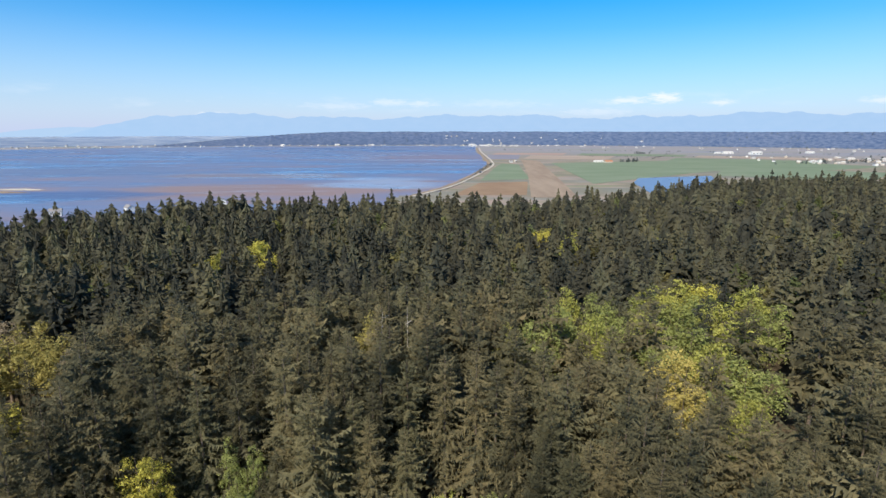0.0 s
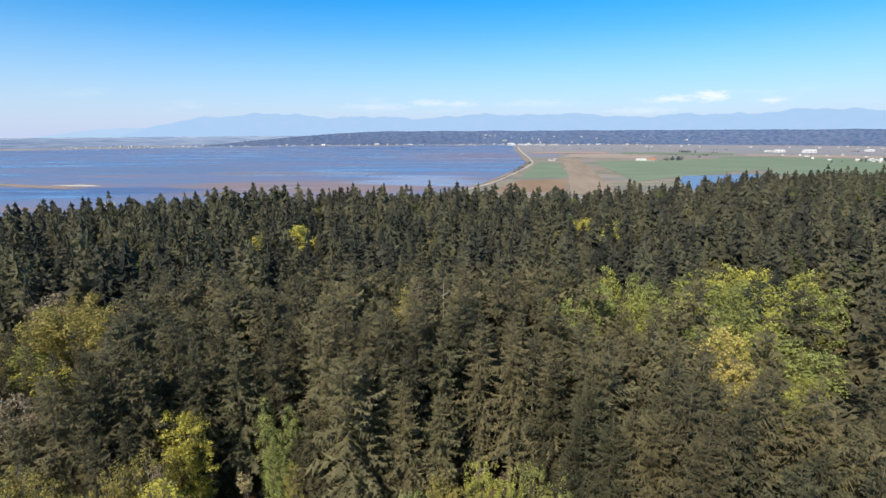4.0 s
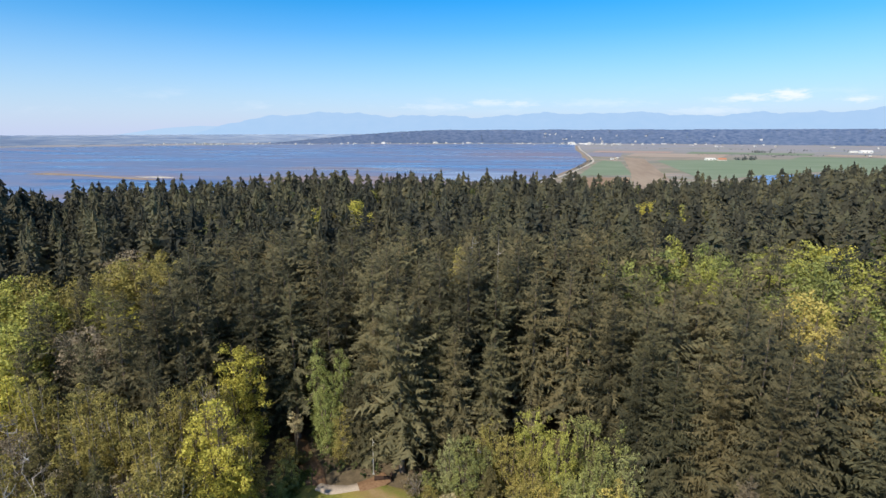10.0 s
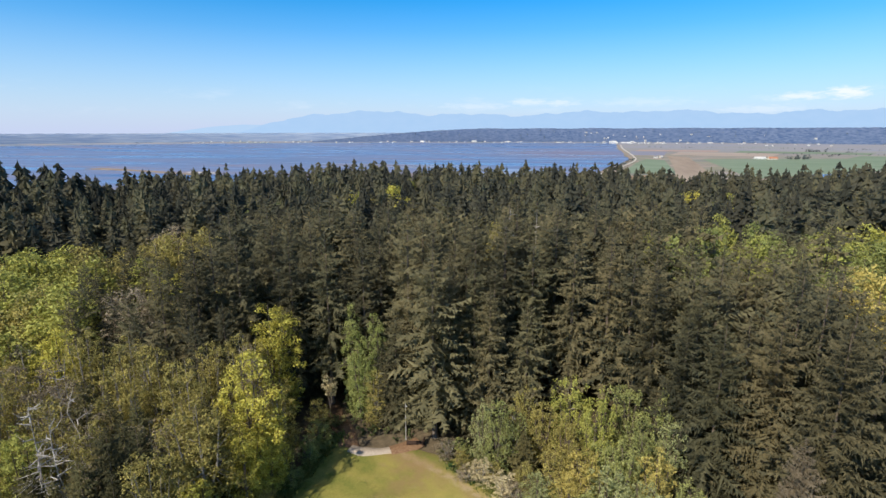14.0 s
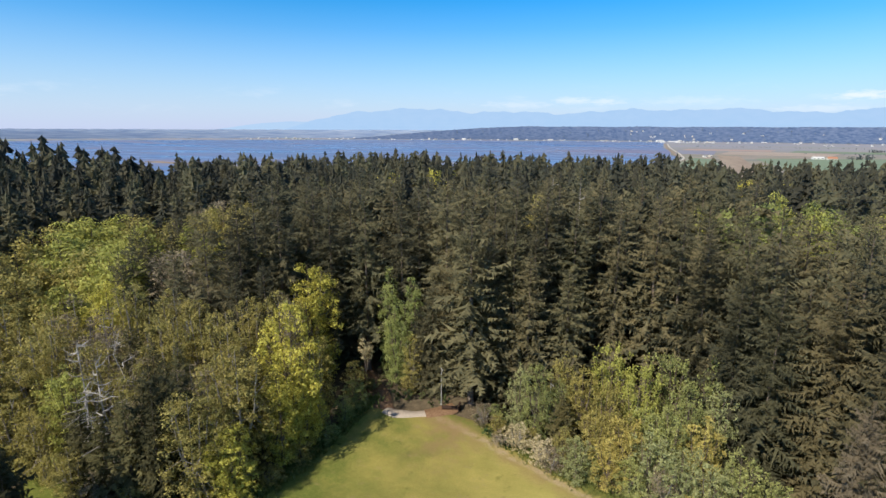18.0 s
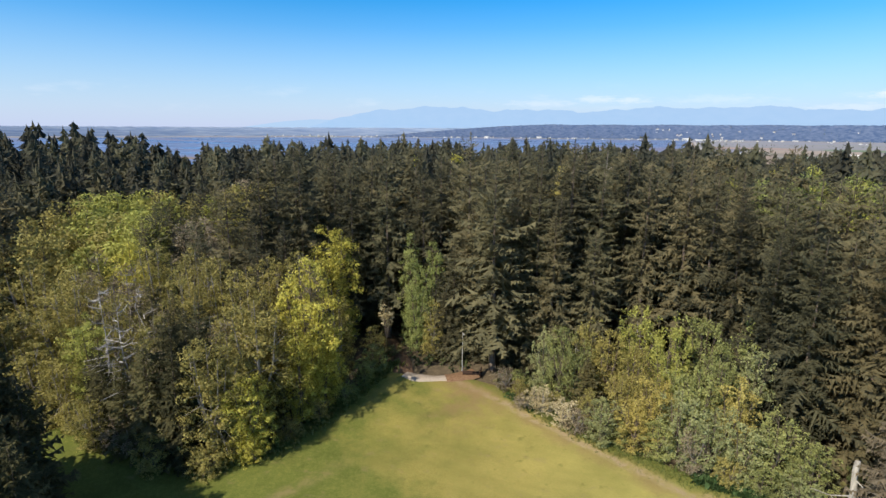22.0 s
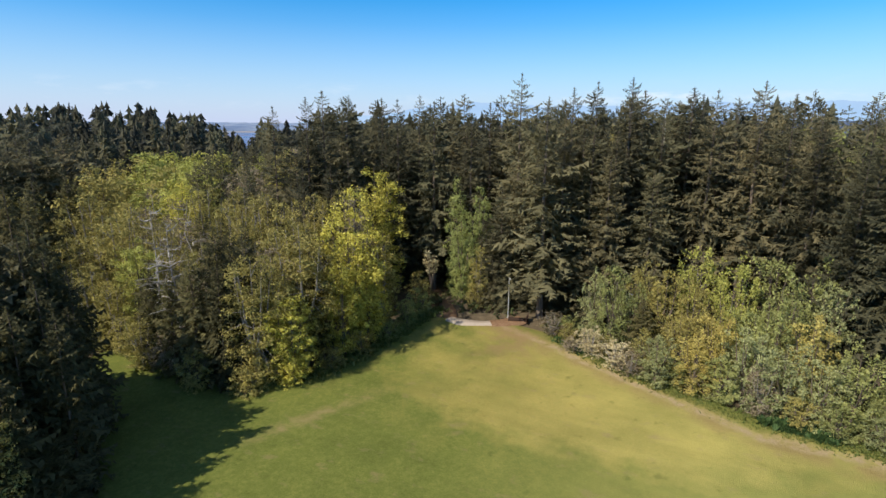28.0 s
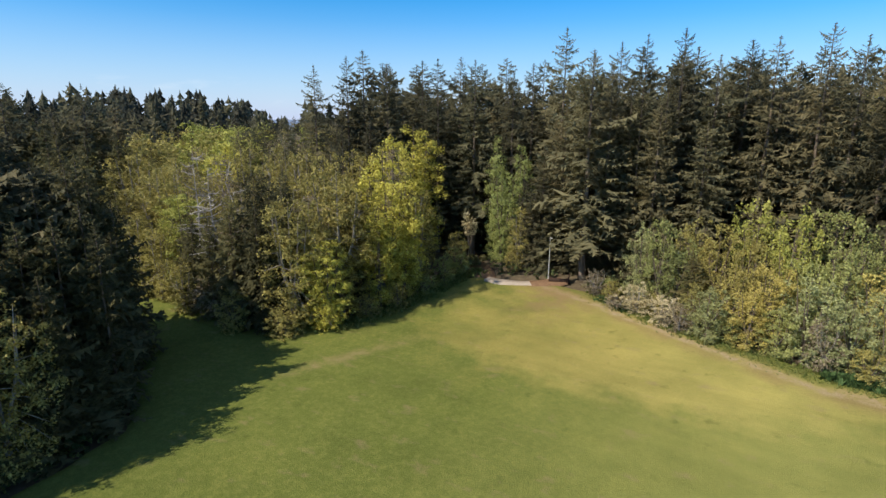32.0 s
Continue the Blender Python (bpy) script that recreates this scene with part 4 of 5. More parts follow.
# tall firs that stand above the others: bearing, distance, height
TALL = [(-43.1, 108, 39.6), (-39.9, 108, 41.2), (-35.9, 108, 40), (-30.7, 108, 41), (-26.9, 106, 40.6), (-23, 106, 38.5), (-18, 104, 45.6), (-15.2, 106, 41.5), (-12.8, 105, 43),
        (-10.5, 104, 44), (-7.3, 103, 44.5), (-4.2, 102, 40), (0.2, 100, 42), (3.9, 98, 43), (6.3, 97, 41), (8.4, 95, 39.5), (12, 97, 38.5)]
# firs at the head of the meadow, with branches down to the ground
HEAD = [(-32.5, 91.5, 22), (-29.5, 93, 29), (-27, 94, 33), (-22, 92.5, 35), (-17.5, 94, 33), (-14, 91, 30), (-52.5, 97, 30), (-58, 93, 31), (31.5, 67.5, 36), (28, 77, 35), (33, 70, 37), (-35.5, 91.5, 17), (-33.5, 90, 14), (-26.5, 90.2, 10), (-22.3, 90.4, 9), (-18.2, 90.8, 9), (-30.3, 89.8, 11), (-14.5, 88.2, 8), (20, 88, 33), (14, 92, 34), (21.5, 78.5, 31), (17.5, 82.5, 30)]
SIDE = [(-51, 11.5, 18), (-51.5, 18, 20), (-52.5, 23.5, 19), (-49.5, 15, 19), (-49, 20.5, 15), (-50.5, 26, 18), (-49.5, 9, 20), (-51, 3, 21), (-55, 27, 20), (-57, 21.5, 22), (-61, 29, 23), (-54, 12, 21), (-66, 32.5, 24), (-62, 31.5, 21), (-60, 32.5, 19), (-57, 30.5, 16), (-58.5, 25, 21), (-53, 21, 19), (-64, 31, 22), (-61, 26, 17), (-66, 23, 22), (-57, 19.5, 16), (-62, 17, 21), (-70, 18, 23), (-64, 10, 22), (-91, 42, 25)]
BEHIND = [(-69, 2, 36), (-64, -5, 37), (-74, 8, 36), (-78, -1, 38), (-61, -12, 37), (-71, -10, 38), (-66, 9, 35), (-77, -13, 37), (-69, -19, 37), (-73, 15.5, 37), (-68, 10, 36), (-62, -8.5, 37), (-65, -1, 37), (-66, 5, 37), (-63, -4.5, 36), (-62, -16, 37), (-72, 20, 33), (-70, 25, 30), (-60.5, -20, 36), (-67, 14, 34), (-62, 14, 27), (-60, 20, 26), (-63, 24, 25), (-59, 8, 27), (-66, 28, 25), (-58, 2, 28), (-55.5, -7, 28), (-63.5, 19, 27), (-63.4, 2.2, 37), (-67.5, 7.4, 36.5), (-70, 12.5, 36.5), (-61.6, -14.2, 37)]
SIDE_MID = [(-63.5, 46.4, 14), (-58.5, 46.2, 18), (-67.5, 46.6, 14), (-54.0, 46.5, 17), (-70.5, 48, 14), (-61, 47.5, 16), (-56.8, 49.0, 21), (-62.5, 52.5, 17), (-54.6, 51.5, 20), (-66, 58, 20), (-74, 61, 20), (-61, 58, 20), (-52.5, 62, 19), (-58.5, 53, 20)]
SIDE_LOW = [(-47.5, 8, 9), (-47.8, 13, 8), (-48, 17.5, 9), (-49, 23, 8), (-50, 4, 10), (-49.5, 20.5, 7)]
SIDE_FAR = [(-98, 36, 27), (-104, 46, 26), (-112, 40, 28), (-118, 54, 27), (-126, 66, 28), (-92, 30, 26), (-108, 54, 25), (-120, 44, 29), (-130, 56, 29), (-136, 72, 29), (-118, 70, 25), (-100, 49, 22), (-97, 43, 21), (-87, 44, 17), (-112, 62, 24)]

spots = scatter()
d_all = np.hypot(spots[:, 0], spots[:, 1])
for a, d, h in TALL:
    x, y = d * math.sin(radians(a)), d * math.cos(radians(a))
    ok = np.hypot(spots[:, 0] - x, spots[:, 1] - y) > 3.4
    spots, d_all = spots[ok], d_all[ok]
for x, y, h in HEAD:
    ok = np.hypot(spots[:, 0] - x, spots[:, 1] - y) > 3.0
    spots, d_all = spots[ok], d_all[ok]
order = np.argsort(d_all)
spots, d_all = spots[order], d_all[order]
heights = np.clip(rng.normal(33.0, 4.4, len(spots)), 20, 42)
heights += np.array([4.5 * noise.noise((x / 40, y / 40, 2.0)) for x, y in spots])
heights += np.where(d_all > 170, 2.0, 0)
heights = np.where(d_all < 150, np.minimum(heights, 37.2), heights)
_b = np.degrees(np.arctan2(spots[:, 0], spots[:, 1]))
heights += np.where((d_all < 150) & (_b > -45) & (_b < 18), 2.8, 0.0)
# the western wood keeps an even top, lower towards the gap that shows the bay
_top = 28 + d_all * np.tan(np.radians(np.interp(_b, [-70, -60, -56, -53, -50, -48, -46.6, -45], [1.2, 1.8, 1.9, 1.5, 1.0, 0.6, -0.6, -0.8]))) - np.array([float(ground_z(x, y)) for x, y in spots])
_top = np.maximum(_top, 14) * rng.uniform(0.82, 1.14, len(spots))
heights = np.where(_b < -45.2, np.where((d_all > 250) & (d_all < 400), _top, np.minimum(heights, _top)), heights)

for k, (a, d, h) in enumerate(TALL):
    h -= 3.0
    c, t = OPEN[k % 3]
    tree_thing("fir_tree", [("crown", c), ("trunk", t)], stand(d * math.sin(radians(a)), d * math.cos(radians(a)), k * 1.3, h / 42 * 1.0, h / 42 * 1.0),
               "tall open-crowned Douglas fir rising above the forest", "tree", "tall firs")
for k, (x, y, h) in enumerate(AMONG):
    c, t = FINE[k % 6]
    tree_thing("fir_tree", [("crown", c), ("trunk", t)], stand(x, y, k * 2.7, h / 36 * 0.85, h / 36), "dark fir among young-leaved broadleaved trees", "tree", "firs among the maples")
for k, (x, y, h) in enumerate(HEAD):
    c, t = NEARBY[k % 2] if x > 10 else LOW[k % 2]
    tree_thing("fir_tree", [("crown", c), ("trunk", t)], stand(x, y, k * 2.1, max(0.55, h / 36), h / 36), "dark green fir with low branches at the meadow's edge", "tree", "firs at the meadow's edge")
for k, (x, y, h) in enumerate(SIDE + SIDE_MID + SIDE_FAR):
    c, t = CEDAR[k % 2]
    tree_thing("cedar_tree", [("crown", c), ("trunk", t)], stand(x, y, k * 2.1, h / 20 * 0.95, h / 20), "dark olive cedar in shade beside the meadow", "tree", "cedars beside the meadow")

for k, (x, y, h) in enumerate(BEHIND):
    c, t = SHADE[k % 2]
    tree_thing("fir_tree", [("crown", c), ("trunk", t)], stand(x, y, k * 1.9, 1.0, (h - 2.0) / 36), "tall dark fir shading the meadow's edge", "tree", "forest firs")
for k, (x, y, h) in enumerate(SIDE_LOW):
    c, t = CEDAR[0]
    tree_thing("young_cedar", [("crown", c), ("trunk", t)], stand(x, y, k * 1.9, 0.85, h / 20), "low dark cedar at the shaded meadow edge", "tree", "cedars beside the meadow")

N_FINE, N_NAMED = 62, 240
for k in range(min(N_NAMED, len(spots))):
    x, y = spots[k]
    c, t = FINE[k % 6] if k < N_FINE else COARSE[k % 5]
    s = heights[k] / 36
    tree_thing("fir_tree", [("crown", c), ("trunk", t)], stand(x, y, rng.uniform(0, 6.28), s * rng.uniform(0.95, 1.28), s, rng.normal(0, 0.012)),
               "tall dark green Douglas fir in the dense forest", "tree", "forest firs")


def forest_stuff(name, idx, kinds, label):
    """The rest of the forest, too many to count: one mesh."""
    if len(idx) == 0:
        return None
    vs, ts = [], []
    for i in idx:
        v = kinds[rng.integers(len(kinds))]
        a, s = rng.uniform(0, 6.28), heights[i] / 36
        w = s * rng.uniform(0.85, 1.2)
        ca, sa = math.cos(a) * w, math.sin(a) * w
        x, y = spots[i]
        z = float(ground_z(x, y)) - 0.2
        vs.append(np.column_stack([v[:, 0] * ca - v[:, 1] * sa + x, v[:, 0] * sa + v[:, 1] * ca + y, v[:, 2] * s + z]))
        ts.append(np.full(len(v), rng.uniform()))
    v = np.concatenate(vs)
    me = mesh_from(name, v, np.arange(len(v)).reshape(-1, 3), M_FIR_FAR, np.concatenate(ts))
    return tagged(new(name, me), label=label, category="forest", kind="stuff")


def trunk_soup(H):
    v, f = prism((0, 0, 0), (0, 0, H * 0.8), 0.35, 0.12, 3)
    return v[f.ravel()]


def tiered(rg, H, rad, bare, tiers, boughs, power=0.8):
    """A fir far off: uneven, overlapping skirts of boughs with ragged hems."""
    tris = []
    for k in range(tiers):
        t = (k + rg.uniform(-0.5, 0.5)) / tiers
        r = rad * min(1.0, (1 - t) * 1.1) ** power * rg.uniform(0.7, 1.2) + 0.3
        z = H * (bare + (1 - bare) * max(0.0, t))
        up = z + r * rg.uniform(0.35, 0.7) + H * (1 - bare) / tiers * 0.5
        m = boughs * 2
        a = np.arange(m) * np.pi / boughs + rg.uniform(0, 6.28) + rg.uniform(-0.3, 0.3, m)
        q = np.where(np.arange(m) % 2 == 0, rg.uniform(0.6, 1.4, m), rg.uniform(0.25, 0.65, m)) * r
        h = z - 0.22 * q + rg.normal(0, 0.26, m) * r
        drift = rg.normal(0, 0.14, 2) * r
        ring = np.column_stack([np.cos(a) * q + drift[0], np.sin(a) * q + drift[1], np.minimum(h, H)])
        top = np.array([drift[0], drift[1], min(up, H * 1.01)])
        tris.append(np.stack([np.broadcast_to(top, ring.shape), ring, np.roll(ring, -1, 0)], 1))
    a = np.arange(4) * 1.571 + rg.uniform(0, 1)
    q = rg.uniform(0.45, 1.2, 4)
    ring = np.column_stack([np.cos(a) * q, np.sin(a) * q, H * rg.uniform(0.89, 0.95, 4)])
    tris.append(np.stack([np.broadcast_to((0, 0, H * 1.01), ring.shape), ring, np.roll(ring, -1, 0)], 1))
    return np.concatenate(tris).reshape(-1, 3)


K_A = [np.concatenate([fir_crown(np.random.default_rng(100 + k), 36, r, 0.22, 24, 6, 7, ragged=0.36, power=p, fat=1.2, hang=0.1)[0], trunk_soup(36)]) for k, (r, p) in enumerate([(5.8, 0.9), (5.2, 0.8), (6.2, 1.0), (5.4, 0.75)])]
K_B = [np.concatenate([tiered(np.random.default_rng(120 + k), 36, r * 0.82, 0.36, 9, 6, p + 0.05), fir_crown(np.random.default_rng(130 + k), 36, r, 0.36, 17, 6, 2, ragged=0.45, power=0.8 + 0.3 * p, fat=1.15, hang=0.1, droop=0.9)[0], trunk_soup(36)])
       for k, (r, p) in enumerate([(5.6, 0.7), (5.0, 0.8), (6.2, 0.65), (5.2, 0.85), (4.4, 0.6), (5.4, 0.75)])]
K_C = [tiered(np.random.default_rng(140 + k), 36, r, 0.42, n, 7, p) for k, (r, n, p) in enumerate([(5.2, 13, 0.7), (4.6, 12, 0.8), (5.8, 13, 0.6), (4.8, 12, 0.85), (4.2, 11, 0.6)])]
rest = np.arange(N_NAMED, len(spots))
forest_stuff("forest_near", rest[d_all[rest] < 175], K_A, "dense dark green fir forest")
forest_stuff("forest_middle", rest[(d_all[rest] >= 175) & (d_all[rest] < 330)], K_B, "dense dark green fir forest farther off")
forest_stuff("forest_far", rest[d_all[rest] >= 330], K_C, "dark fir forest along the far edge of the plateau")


def leafy(rg, H, R, clumps, leaves, leaf, low=0.22, stems=5, clump=0.17, loose=0.38, upright=1.0):
    """Small clumps of leaves round several upright stems; returns the crown's and the wood's arrays."""
    off = rg.uniform(0, 6.28) + np.arange(stems) * 6.283 / stems + rg.uniform(-0.4, 0.4, stems)
    far = R * rg.uniform(0.34, 0.60, stems)
    far[0] *= 0.15
    top = H * rg.uniform(0.72, 0.95, stems)
    top[0] = H * 0.97
    wide = R * rg.uniform(0.42, 0.62, stems)
    wide[0] = R * 0.62
    share = (top * wide ** 1.5) / (top * wide ** 1.5).sum()
    j = rg.choice(stems, clumps, p=share)
    u = rg.beta(1.25, 1.25, clumps)
    prof = np.where(u > 0.38, np.clip(1 - ((u - 0.38) / 0.64) ** 2, 0, 1) ** 0.55, 1 - 0.75 * ((0.38 - u) / 0.5) ** 2)
    f = np.where(rg.uniform(size=clumps) < 0.82, rg.uniform(0.62, 1.0, clumps), rg.uniform(0.15, 0.62, clumps))
    a = rg.uniform(0, 6.28, clumps)
    lob = 1 + 0.22 * np.sin(3 * a + j * 2.1 + u * 7)
    rad = wide[j] * prof * f * lob
    lift = 0.35 + 0.65 * np.minimum(1, u * 1.6)
    cen = np.column_stack([np.cos(off[j]) * far[j] * lift + np.cos(a) * rad, np.sin(off[j]) * far[j] * lift + np.sin(a) * rad, H * low + (top[j] - H * low) * u])
    cr = R * clump * rg.uniform(0.6, 1.35, clumps)
    n = clumps * leaves
    ci = np.repeat(np.arange(clumps), leaves)
    d = rg.normal(0, 1, (n, 3))
    d[:, 2] = d[:, 2] * 0.8 + 0.25
    d /= np.linalg.norm(d, axis=1)[:, None]
    p = cen[ci] + d * (cr[ci] * rg.uniform(0.35, 1.1, n))[:, None] * np.array([1.15, 1.15, 0.8 * upright * min(1.3, max(1.0, 0.4 * H / R))])
    nrm = d + rg.normal(0, loose, (n, 3))
    nrm /= np.linalg.norm(nrm, axis=1)[:, None]
    e = np.cross(nrm, rg.normal(0, 1, (n, 3)))
    e /= np.linalg.norm(e, axis=1)[:, None] + 1e-9
    g = np.cross(nrm, e)
    s = (leaf * rg.uniform(0.6, 1.35, n))[:, None]
    quad = np.stack([p - e * s, p + e * s * 0.75 + g * s * 0.62, p + e * s * 0.6 - g * s * 0.7 + nrm * s * 0.2], 1).reshape(-1, 3)
    wood = []
    fork = np.array([0, 0, H * 0.22])
    r = H * 0.014
    wood.append(prism((0, 0, -0.5), fork, r * 1.3, r, 7))
    tips = []
    for k in range(stems):
        mid = np.array([math.cos(off[k]) * far[k] * 0.7, math.sin(off[k]) * far[k] * 0.7, H * 0.22 + (top[k] - H * 0.22) * 0.45])
        tip = np.array([math.cos(off[k]) * far[k], math.sin(off[k]) * far[k], top[k] * 0.97])
        wood.append(prism(fork, mid, r * 0.7, r * 0.42, 6))
        wood.append(prism(mid, tip, r * 0.42, r * 0.08, 5))
        tips.append((mid, tip))
    for i in range(min(48, clumps)):
        mid, tip = tips[j[i]]
        b = fork + (mid - fork) * u[i] / 0.5 if u[i] < 0.5 else mid + (tip - mid) * (u[i] - 0.5) / 0.55
        b = b - np.array([0, 0, 0.08 * H * (0.3 + u[i] * 0.5)])
        wood.append(prism(b, cen[i], r * 0.20, r * 0.05, 4))
    return quad, join(wood)


def leafy_kind(name, seed, H, R, clumps, leaves, leaf, tint, pale=False, **more):
    q, (wv, wf) = leafy(np.random.default_rng(seed), H, R, clumps, leaves, leaf, **more)
    return mesh_from(name + "_crown", q, np.arange(len(q)).reshape(-1, 3), M_LEAF[tint]), mesh_from(name + "_trunk", wv, wf, M_BARK_PALE if pale else M_BARK)


SAY = {"yellow": "bigleaf maple in bright yellow-green spring bloom", "lime": "broadleaved tree with fresh lime-green leaves", "green": "broadleaved tree with soft green young leaves",
       "orange": "maple with golden orange spring flowers", "olive": "broadleaved tree with sparse olive-brown young leaves", "brown": "half-bare tree with brownish buds and pale twigs"}
BIG = {}
for n_k, k in enumerate(("yellow", "lime", "green", "orange", "olive", "brown")):
    thin_k = {"brown": 24, "olive": 34}.get(k, 42)
    BIG[k] = [leafy_kind("maple_" + k, 200 + 10 * n_k + q, 25, 5.9, 280, int(thin_k * 1.05), 0.195 if k != "brown" else 0.17, k, k in ("brown", "olive"), low=0.0 if q else 0.05, stems=5 + q, clump=0.15) for q in range(3)]
SMALL = {k: leafy_kind("far_" + k, 300 + n_k, 25, 6.6, 120, 44, 0.28, k, low=0.35, stems=4, clump=0.23) for n_k, k in enumerate(("yellow", "lime", "green", "orange", "olive", "brown"))}
for n_t, (x, y, h, rad, k) in enumerate(BROAD):
    far_off = math.hypot(x, y) > 125
    rad *= 1.22 if far_off else 1.08
    c, t = SMALL[k] if far_off else BIG[k][n_t % 3]
    tree_thing("maple_tree" if k in ("yellow", "orange") else "broadleaf_tree", [("crown", c), ("trunk", t)],
               stand(x, y, n_t * 1.7, rad / 5.6, h / 25), SAY[k], "tree", "broadleaved trees")

# ---- scrub at the meadow's edge: x, y, height, radius, look ----
SCRUB_A = [(-19.5, 81.5, 4.5, 2.0, "brown"), (-16.5, 79.5, 3.5, 1.9, "olive"), (-13.5, 82.5, 8.5, 2.2, "grey"), (-10.5, 80.5, 9.5, 2.5, "spring"), (-12.5, 76.8, 5.0, 2.2, "white"),
           (-9.0, 74.6, 4.6, 2.2, "white"), (-15.5, 77.3, 2.6, 1.7, "brown"), (-6.5, 73.2, 4.0, 2.0, "brown"), (-3.2, 72.3, 6.0, 2.5, "grey"), (-1.0, 76.5, 8.0, 2.8, "olive"),
           (1.2, 72.0, 6.8, 2.6, "orange"), (3.6, 74.5, 9.0, 2.7, "orange"), (6.8, 72.0, 8.8, 3.0, "grey"), (10.8, 70.3, 8.0, 2.8, "grey"), (9.0, 75.5, 10.5, 2.9, "spring")]
SCRUB_B = [(14.0, 69.4, 7.6, 2.7, "grey"), (13.5, 75.0, 10.0, 2.9, "orange"), (17.6, 70.5, 9.0, 2.8, "spring"), (21.2, 69.0, 7.0, 2.5, "spring"), 
           (-3.5, 83.0, 9.0, 3.0, "olive"), (1.0, 86.0, 12.0, 3.6, "lime"), (5.5, 83.0, 11.5, 3.2, "lime"), (10.5, 87.0, 12.0, 3.6, "spring"), (15.5, 83.0, 12.0, 3.2, "spring"),
           (-7.0, 87.0, 9.5, 3.0, "olive"), (5.0, 79.0, 10.0, 2.8, "lime"), (0.5, 80.5, 9.0, 2.7, "olive")]
SCRUB_C = [(-50.0, 46.5, 4.5, 2.6, "olive"), (-47.0, 51.0, 5.0, 2.4, "yellow"), (-45.2, 57.0, 4.0, 2.2, "olive"), (-44.0, 63.0, 4.5, 2.2, "olive"), (-43.0, 69.0, 4.0, 2.0, "green"),
           (-43.0, 75.0, 5.0, 2.2, "green"), (-43.5, 80.0, 5.5, 2.4, "green"), (-45.5, 84.0, 7.0, 2.6, "olive"), (-57.0, 44.5, 6.5, 2.6, "olive"), (-63.5, 46.5, 7.0, 2.8, "brown"),
           (-54.0, 26.0, 3.2, 2.0, "olive"), (-52.0, 20.0, 3.2, 2.2, "green"), (-53.5, 15.0, 4.5, 2.4, "olive"), (-36.0, 88.0, 4.0, 2.0, "olive")]
SCRUB_D = [(-17.6, 83.5, 3.2, 1.8, "spring"), (-11.0, 78.0, 3.6, 1.8, "olive"), (-5.2, 75.6, 5.2, 2.2, "olive"), (-1.0, 73.0, 4.2, 1.9, "spring"), (4.2, 71.2, 5.2, 2.2, "spring"),
           (8.6, 69.8, 5.4, 2.2, "brown"), (12.6, 68.4, 4.6, 2.0, "olive"), (16.0, 67.8, 4.8, 2.0, "spring"), (20.0, 67.6, 5.0, 2.2, "grey"),
           (-8.2, 82.5, 8.0, 2.6, "spring"), (2.0, 77.0, 8.6, 2.6, "olive"), (7.2, 77.0, 9.8, 2.8, "spring"), (11.5, 79.0, 10.6, 2.8, "spring"), (16.0, 79.0, 10.8, 2.8, "grey")]
SCRUB_SAY = {"spring": "fresh green leafy bush at the foot of the firs", "brown": "leafless brownish bush with pale twigs", "olive": "olive-green bush with young leaves", "grey": "grey-green willow bush beside the meadow", "white": "bush in cream-white blossom", "orange": "golden-leaved young maple in the scrub",
             "green": "fresh green leafy bush beside the meadow", "lime": "light green young alder in leaf", "yellow": "yellow-green leafy bush beside the meadow"}
BUSH = {k: [leafy_kind("bush_" + k, 400 + 7 * n_k + q, 9, 2.7, 190, 28 if k != "brown" else 17, 0.11, k, k in ("brown", "white"), low=-0.05, stems=7, clump=0.125, loose=0.8, upright=1.4) for q in range(3)] for n_k, k in enumerate(SCRUB_SAY)}
for n_t, (x, y, h, rad, k) in enumerate(SCRUB_A + SCRUB_B + SCRUB_C + SCRUB_D):
    c, t = BUSH[k][n_t % 3]
    tree_thing("bush" if h < 8 else "small_tree", [("crown", c), ("trunk", t)], stand(x, y, n_t * 2.3, rad / 2.7 * 1.2, h / 9 * ((1.45 if y > 78 else 1.22) if x > -25 and h > 5 else 1.0)), SCRUB_SAY[k], "bush", "scrub at the meadow's edge")
blossom = leafy_kind("blossom_tree", 451, 10.8, 2.0, 60, 34, 0.14, "white", False, low=0.5, stems=4, clump=0.2)
tree_thing("small_tree", [("crown", blossom[0]), ("trunk", blossom[1])], stand(-45.6, 88.6, 0.3), "small tree in cream-white blossom beside the forest track", "tree", "")
pale = fir_kind("pale_fir", 91, 26, 4.6, 0.03, 50, 8, 18, M_FIR_PALE, ragged=0.34, power=0.8)
tree_thing("fir_tree", [("crown", pale[0]), ("trunk", pale[1])], stand(27.6, 64.6, 0.7, 0.7, 0.88), "pale brownish fir heavy with cones at the meadow's corner", "tree", "")
c, t = CEDAR[1]
tree_thing("young_fir", [("crown", c), ("trunk", t)], stand(-6.2, 79.5, 0.4, 0.62, 0.46), "small dark green young fir among the bushes", "tree", "")


